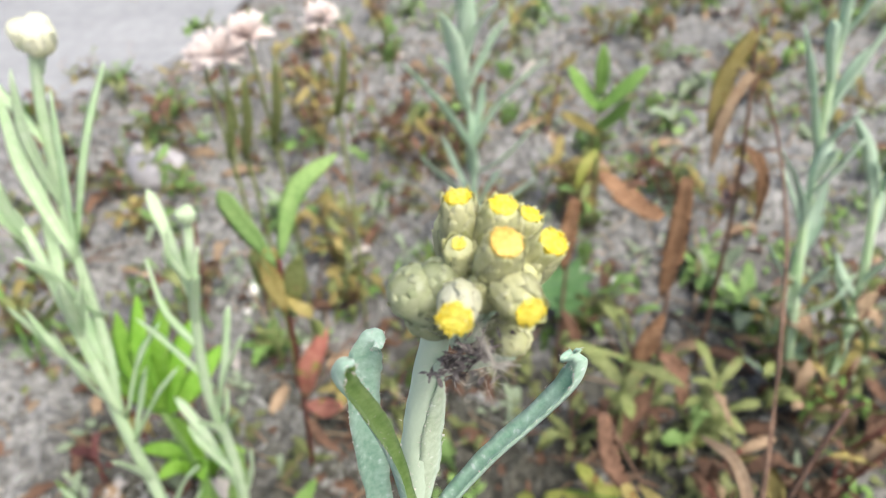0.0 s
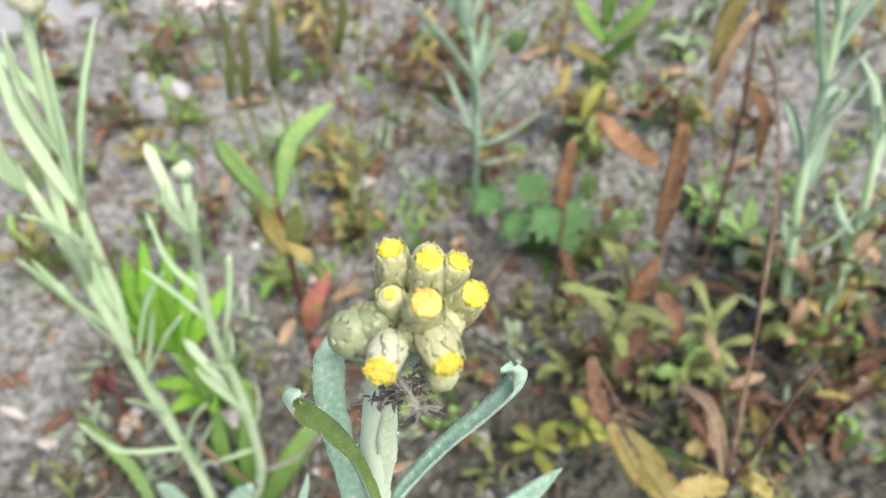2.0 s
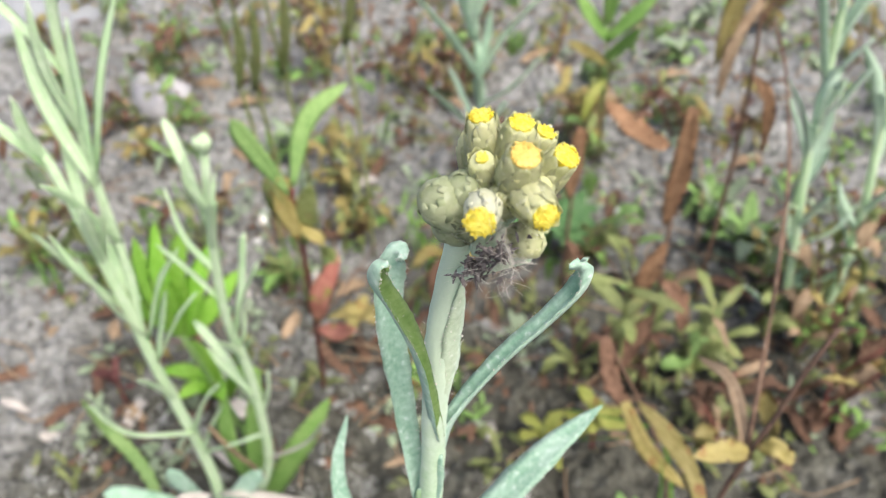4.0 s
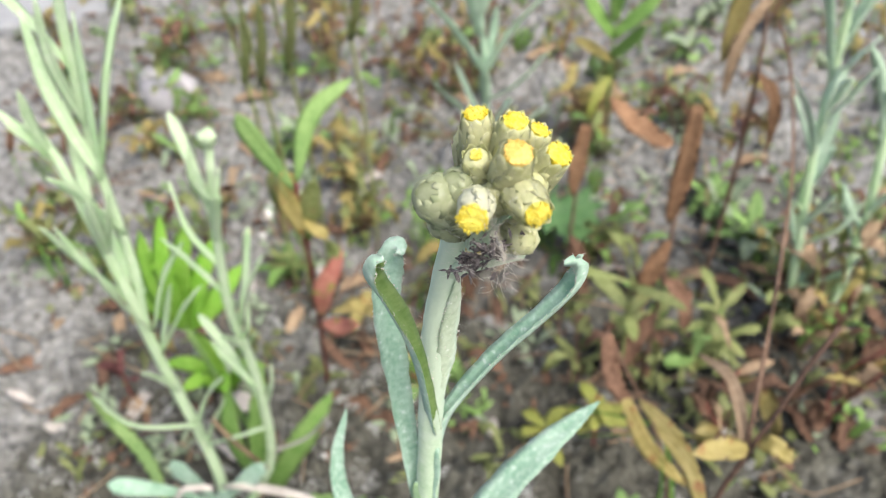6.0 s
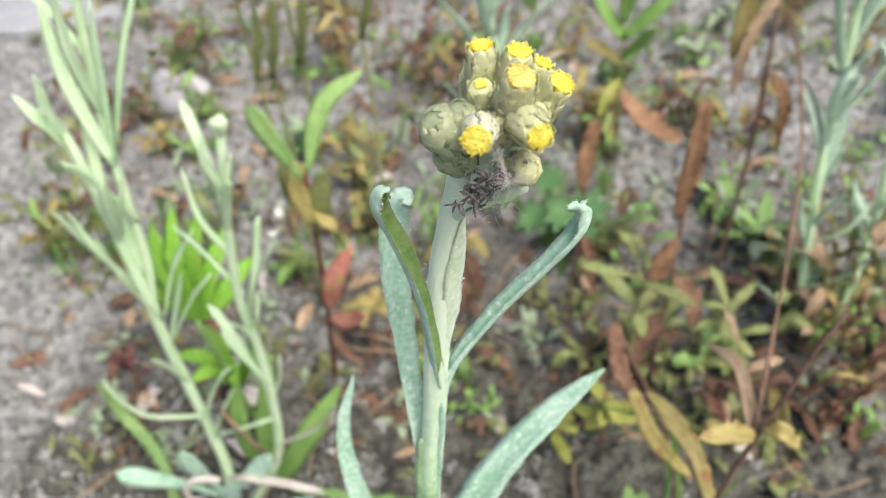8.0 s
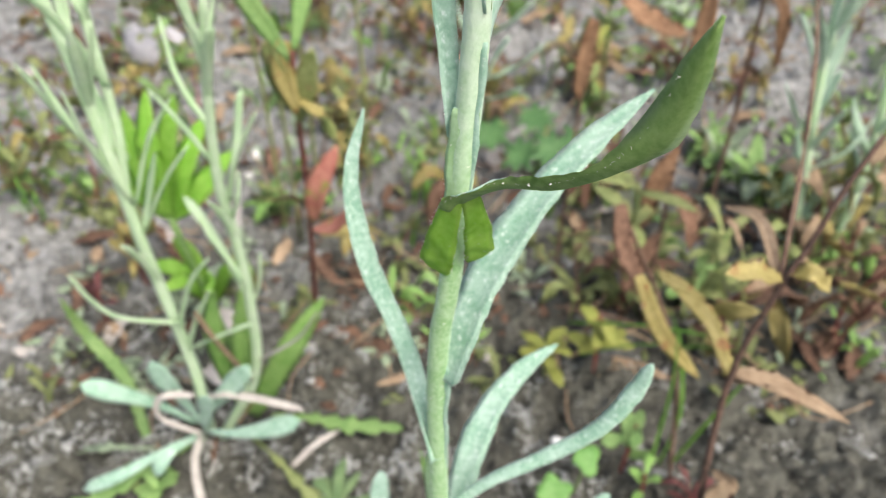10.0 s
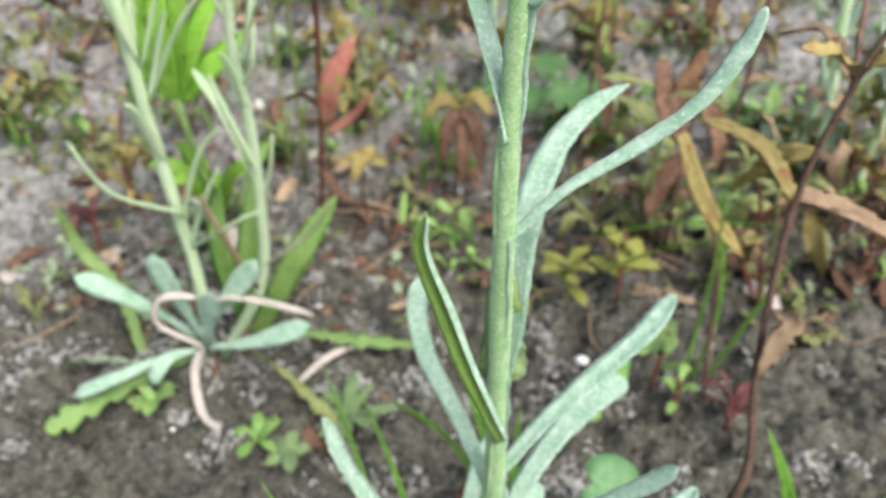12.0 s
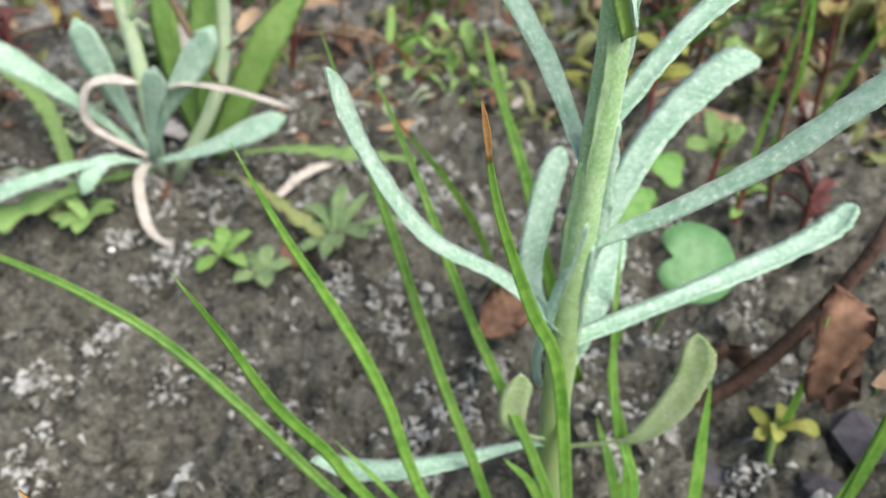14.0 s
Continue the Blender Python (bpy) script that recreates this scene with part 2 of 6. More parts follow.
HERO_STEM = material("hero_stem", (0.22, 0.42, 0.16), (0.41, 0.59, 0.33), 0.0008, 0.9, 0.5, 0.0, 0.4, 0.05, (0.62, 0.7, 0.55), 0.0014, 0.14)
bare_foot(HERO_STEM)

# ---- shapes ----
def V(*a):
    return np.array(a, float)


def unit(v):
    return v / max(np.linalg.norm(v), 1e-12)


def spline(pts, n):
    """n points along a smooth curve through pts."""
    p = np.array(pts, float)
    p = np.vstack([2 * p[0] - p[1], p, 2 * p[-1] - p[-2]])
    k = len(p) - 3
    out = []
    for u in np.linspace(0, k, n):
        i = min(int(u), k - 1)
        t = u - i
        a, b, c, d = p[i:i + 4]
        out.append(0.5 * (2 * b + (c - a) * t + (2 * a - 5 * b + 4 * c - d) * t * t + (3 * b - a - 3 * c + d) * t ** 3))
    return np.array(out)


PROFILES = {
    "lance": ([0, 0.12, 0.35, 0.6, 0.85, 0.96, 1], [0.55, 0.75, 0.95, 1.0, 0.62, 0.28, 0.05]),
    "strap": ([0, 0.15, 0.5, 0.8, 0.93, 0.98, 1], [0.62, 0.72, 0.9, 1.0, 0.8, 0.45, 0.12]),
    "spoon": ([0, 0.2, 0.45, 0.72, 0.9, 0.97, 1], [0.30, 0.30, 0.62, 1.0, 0.86, 0.5, 0.12]),
    "oval": ([0, 0.1, 0.3, 0.55, 0.8, 0.94, 1], [0.08, 0.45, 0.9, 1.0, 0.75, 0.35, 0.04]),
    "grass": ([0, 0.3, 0.6, 0.85, 1], [0.85, 1.0, 0.9, 0.5, 0.04]),
    "petioled": ([0, 0.3, 0.38, 0.6, 0.8, 0.95, 1], [0.08, 0.09, 0.25, 1.0, 0.85, 0.35, 0.06]),
    "paddle": ([0, 0.25, 0.38, 0.55, 0.8, 0.92, 0.98, 1], [0.12, 0.14, 0.45, 0.85, 1.0, 0.9, 0.5, 0.15]),
    "clasp": ([0, 0.06, 0.2, 0.5, 0.8, 1], [0.2, 0.7, 1.0, 0.85, 0.7, 0.5]),
    "eared": ([0, 0.05, 0.12, 0.35, 0.6, 0.8, 0.93, 1], [0.55, 0.9, 0.9, 0.8, 0.95, 1.0, 0.6, 0.06]),
    "heart": ([0, 0.05, 0.15, 0.35, 0.6, 0.85, 1], [0.25, 0.72, 0.95, 1.0, 0.9, 0.7, 0.55]),
    "sheath": ([0, 0.05, 0.18, 0.45, 0.75, 0.93, 1], [0.4, 0.8, 0.95, 1.0, 0.75, 0.35, 0.05]),
    "scale": ([0, 0.3, 0.7, 0.9, 1], [0.6, 1.0, 0.85, 0.5, 0.1]),
}


def ribbon(pts, width, face=(0, 0, 1), n=14, profile="lance", fold=0.3, thick=0.00035, wave=0.0, teeth=0.0, twist=0.0, crinkle=0.0, lobes=0, seed=0):
    """A leaf blade along pts, width across, its upper side towards face. Faces of the upper side are of material 0, of the lower 1."""
    rnd = random.Random(seed)
    c = spline(pts, n)
    t = np.gradient(c, axis=0)
    t /= np.maximum(np.linalg.norm(t, axis=1), 1e-12)[:, None]
    face = np.array(face, float)
    nn = face - t * (t @ face)[:, None]
    nn /= np.maximum(np.linalg.norm(nn, axis=1), 1e-12)[:, None]
    side = np.cross(t, nn)
    u = np.linspace(0, 1, n)
    if twist:
        turned = twist * u * u
        ca, sa = np.cos(turned)[:, None], np.sin(turned)[:, None]
        side, nn = side * ca + nn * sa, nn * ca - side * sa
    xs, ys = PROFILES[profile]
    phase = rnd.random() * 6.28
    w = 0.5 * width * np.interp(u, xs, ys)
    if teeth:
        w = w * np.where((u > 0.1) & (u < 0.97), 1 + teeth * np.where(np.arange(n) % 2, 1, -1), 1)
    if lobes:
        saw = (u * lobes) % 1.0
        w = w * np.where((u > 0.08) & (u < 0.93), 1 - 0.62 * np.clip(1 - saw / 0.7, 0, 1), 1)
    th = thick * (0.5 + 0.5 * np.minimum(1.0, w / (0.3 * width)))
    js = np.array([-1, -0.5, 0, 0.5, 1, 0.5, 0, -0.5])
    lift = w[:, None] * np.abs(js) * (fold + wave * np.sin(phase + u[:, None] * 17 + js * 1.7))
    across = w[:, None] * js
    lift[:, 5:] -= th[:, None] * np.array([1.0, 2.0, 1.0])
    if crinkle:
        for j in (0, 4):
            lift[:, j] += crinkle * w * np.array([rnd.uniform(-1, 1) for i in range(n)])
            across[:, j] *= 1 + crinkle * np.array([rnd.uniform(-1, 1) for i in range(n)])
    verts = (c[:, None, :] + side[:, None, :] * across[:, :, None] + nn[:, None, :] * lift[:, :, None]).reshape(-1, 3)
    faces, slots = [], []
    for i in range(n - 1):
        for k in range(8):
            a, b = i * 8 + k, i * 8 + (k + 1) % 8
            faces.append((a, a + 8, b + 8, b))
            slots.append(0 if k < 4 else 1)
    faces += [tuple(range(8)), tuple(range(n * 8 - 1, n * 8 - 9, -1))]
    slots += [1, 1]
    return verts, faces, slots


def tube(pts, radii, n=None, sides=8, rough=0.0, seed=0):
    """A round stalk along pts; radii are spread along it."""
    rnd = random.Random(seed)
    n = n or max(4, 3 * len(pts))
    c = spline(pts, n)
    tan = np.gradient(c, axis=0)
    ref = V(0.31, 0.87, 0.38)
    verts, faces = [], []
    for i in range(n):
        t = unit(tan[i])
        a = unit(ref - t * ref.dot(t))
        b = np.cross(t, a)
        r = np.interp(i / (n - 1), np.linspace(0, 1, len(radii)), radii)
        for k in range(sides):
            q = 2 * math.pi * k / sides
            verts.append(c[i] + (a * math.cos(q) + b * math.sin(q)) * r * (1 + rough * (rnd.random() - 0.5)))
    for i in range(n - 1):
        for k in range(sides):
            p, q = i * sides + k, i * sides + (k + 1) % sides
            faces.append((p, q, q + sides, p + sides))
    faces += [tuple(range(sides - 1, -1, -1)), tuple(range((n - 1) * sides, n * sides))]
    return verts, faces, [0] * len(faces)


def lathe(base, axis, rings, sides=14):
    """A solid of revolution: rings of (height, radius) along axis."""
    axis = unit(np.array(axis, float))
    a = unit(np.cross(axis, V(0.3, 0.9, 0.2)))
    b = np.cross(axis, a)
    verts, faces = [], []
    for h, r in rings:
        for k in range(sides):
            q = 2 * math.pi * k / sides
            verts.append(base + axis * h + (a * math.cos(q) + b * math.sin(q)) * r)
    for i in range(len(rings) - 1):
        for k in range(sides):
            p, q = i * sides + k, i * sides + (k + 1) % sides
            faces.append((p, q, q + sides, p + sides))
    faces += [tuple(range(sides - 1, -1, -1)), tuple(range((len(rings) - 1) * sides, len(rings) * sides))]
    return verts, faces, [0] * len(faces)


def pebble(at, size, seed, flat=0.7):
    """A rough lump with 20 faces."""
    rnd = random.Random(seed)
    g = (1 + 5 ** 0.5) / 2
    base = [(-1, g, 0), (1, g, 0), (-1, -g, 0), (1, -g, 0), (0, -1, g), (0, 1, g), (0, -1, -g), (0, 1, -g), (g, 0, -1), (g, 0, 1), (-g, 0, -1), (-g, 0, 1)]
    fs = [(0, 11, 5), (0, 5, 1), (0, 1, 7), (0, 7, 10), (0, 10, 11), (1, 5, 9), (5, 11, 4), (11, 10, 2), (10, 7, 6), (7, 1, 8),
          (3, 9, 4), (3, 4, 2), (3, 2, 6), (3, 6, 8), (3, 8, 9), (4, 9, 5), (2, 4, 11), (6, 2, 10), (8, 6, 7), (9, 8, 1)]
    sx, sy = rnd.uniform(0.7, 1.3), rnd.uniform(0.7, 1.3)
    verts = [np.array(at) + V(x * sx, y * sy, z * flat) * size / 3.8 * rnd.uniform(0.75, 1.25) for x, y, z in base]
    return verts, fs, [0] * 20


def merge(geos):
    verts, faces, slots = [], [], []
    for v, f, s in geos:
        k = len(verts)
        verts += list(v)
        faces += [tuple(i + k for i in q) for q in f]
        slots += list(s)
    return verts, faces, slots


def mesh_of(name, geo, mats, origin=(0, 0, 0), smooth=True):
    verts, faces, slots = geo
    me = bpy.data.meshes.new(name)
    me.from_pydata((np.array(verts) - np.array(origin)).tolist(), [], faces)
    for m in mats if isinstance(mats, (list, tuple)) else [mats]:
        me.materials.append(m)
    if len(me.materials) > 1:
        me.polygons.foreach_set("material_index", slots)
    if smooth:
        me.polygons.foreach_set("use_smooth", [True] * len(me.polygons))
    me.update()
    return me


def thing(name, at, label, category, group=""):
    ob = new(name)
    ob.empty_display_size = 0.01
    ob.location = at
    return tagged(ob, label, category, group)


def part(name, geo, mats, parent, label="", smooth=True):
    """One mesh, given in world places, under a thing or under one of its parts."""
    root = parent
    while root.parent:
        root = root.parent
    ob = new(name, mesh_of(name, geo, mats, root.location, smooth))
    ob.parent = parent
    return tagged(ob, label)


def solo(name, geo, mats, at, label, category, group="", kind="", smooth=True):
    """A thing that is one mesh."""
    ob = new(name, mesh_of(name, geo, mats, at, smooth))
    ob.location = at
    return tagged(ob, label, category, group, kind)


# ---- ground ----
def lattice(x, y, cell, seed):
    """Smooth value noise in 0..1 on arrays."""
    x, y = x / cell, y / cell
    i, j = np.floor(x).astype(np.int64), np.floor(y).astype(np.int64)
    f, g = x - i, y - j
    f, g = f * f * (3 - 2 * f), g * g * (3 - 2 * g)

    def pick(a, b):
        h = (a * 374761393 + b * 668265263 + seed * 974711) & 0x7FFFFFFF
        h = ((h ^ (h >> 13)) * 1274126177) & 0x7FFFFFFF
        return ((h ^ (h >> 16)) & 0xFFFF) / 65535.0

    return (pick(i, j) * (1 - f) + pick(i + 1, j) * f) * (1 - g) + (pick(i, j + 1) * (1 - f) + pick(i + 1, j + 1) * f) * g


def soil_height(x, y):
    x, y = np.asarray(x, float), np.asarray(y, float)
    near = np.clip((1.5 - np.hypot(x, y)) / 0.5, 0, 1)
    h = near * (0.016 * (lattice(x, y, 0.09, 1) - 0.5) + 0.012 * (lattice(x, y, 0.03, 2) - 0.5)) + (1 - near) * 0.05 * (lattice(x, y, 4.0, 6) - 0.5)
    h = h + near * (0.014 * (lattice(x, y, 0.012, 3) - 0.5) + 0.009 * (np.abs(lattice(x, y, 0.0056, 4) - 0.5) * 2 - 0.5) + 0.004 * (lattice(x, y, 0.0026, 5) - 0.5))
    return h - 0.002


def soil_at(x, y):
    return float(soil_height(x, y))


def build_ground():
    far = np.geomspace(1.2, 60, 26)
    xs = np.concatenate([-far[::-1], np.arange(-1.1, -0.34, 0.008), np.arange(-0.34, 0.34, 0.0021), np.arange(0.34, 1.1, 0.008), far])
    ys = np.concatenate([-far[::-1], np.arange(-1.1, -0.13, 0.03), np.arange(-0.13, 0.55, 0.0021), np.arange(0.55, 1.7, 0.007), np.geomspace(1.8, 60, 24)])
    gx, gy = np.meshgrid(xs, ys)
    gz = soil_height(gx, gy)
    nx, ny = len(xs), len(ys)
    verts = np.stack([gx.ravel(), gy.ravel(), gz.ravel()], 1)
    k = np.arange(nx * ny).reshape(ny, nx)
    faces = np.stack([k[:-1, :-1].ravel(), k[:-1, 1:].ravel(), k[1:, 1:].ravel(), k[1:, :-1].ravel()], 1)
    me = bpy.data.meshes.new("ground")
    me.from_pydata(verts.tolist(), [], faces.tolist())
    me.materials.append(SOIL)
    me.polygons.foreach_set("use_smooth", [True] * len(me.polygons))
    tagged(new("ground", me), "dark grey-brown crumbly soil with pale crust", "ground", kind="structure")


build_ground()

rng = random.Random(7)
clods, flakes = [], []
for k in range(9000):
    x, y = rng.gauss(0, 0.22), -0.12 + 1.15 * rng.random() ** 1.6
    if k > 6500:
        x, y = rng.uniform(-0.16, 0.13), rng.uniform(-0.06, 0.16)
    clods.append(pebble((x, y, soil_at(x, y)), 0.0012 + 0.0052 * rng.random() ** 4, k, 0.75))
solo("soil_crumbs", merge(clods), CRUMB, (0, 0, 0), "loose dark crumbs of soil on the ground", "soil", kind="stuff", smooth=False)
for patch in range(800):
    cx, cy = rng.gauss(-0.05, 0.16), -0.10 + 0.75 * rng.random() ** 1.6
    if patch >= 560:
        cx, cy = rng.uniform(-0.36, -0.09), rng.uniform(0.13, 0.55)
    spread = rng.uniform(0.0015, 0.0055)
    for k in range(rng.randint(14, 48)):
        x, y = cx + rng.gauss(0, spread), cy + rng.gauss(0, spread)
        z = soil_at(x, y) + 0.0006
        a, s = rng.random() * 6.28, rng.uniform(0.0008, 0.0024)
        d = V(math.cos(a), math.sin(a), rng.uniform(-0.3, 0.6))
        flakes.append(ribbon([V(x, y, z) - d * s, V(x, y, z + s * 0.5), V(x, y, z) + d * s], s * rng.uniform(0.6, 1.3), (rng.uniform(-1, 1), rng.uniform(-1, 1), 1.0), 3, "oval", rng.uniform(-0.6, 0.9), 0.00025, 0.4, seed=k))
solo("lichen_flakes", merge(flakes), LICHEN, (0, 0, 0), "pale grey lichen flakes scattered on the soil", "lichen", kind="stuff")

# ---- the flowering cudweed in front ----
STEM_LINE = [(0.001, 0.0, -0.006), (-0.0022, 0.0, 0.05), (-0.0031, 0.0, 0.12), (-0.0043, 0.0, 0.20), (-0.0036, 0.001, 0.24),
             (-0.001, 0.002, 0.26), (0.0023, 0.0058, 0.295), (0.0048, 0.0066, 0.325), (0.0085, 0.006, 0.3455)]


def stem_at(z):
    p = np.array(STEM_LINE)
    return V(np.interp(z, p[:, 2], p[:, 0]), np.interp(z, p[:, 2], p[:, 1]), z)


def inner_face(pts):
    """The upper side of a leaf looks up and towards the stem."""
    mid = np.array(pts[len(pts) // 2], float)
    way = stem_at(mid[2]) - mid
    way[2] = 0
    return unit(way) * 0.75 + V(0, 0, 1)


hero = thing("cudweed_plant", (0, 0, 0), "tall woolly grey-green cudweed with yellow flower heads", "plant", "cudweed plants")
part("stem", tube(STEM_LINE, [0.0038, 0.0034, 0.0027, 0.0022, 0.0020, 0.0019, 0.0020, 0.0020, 0.0016], 90, 16, 0.12), HERO_STEM, hero, "pale woolly stem")

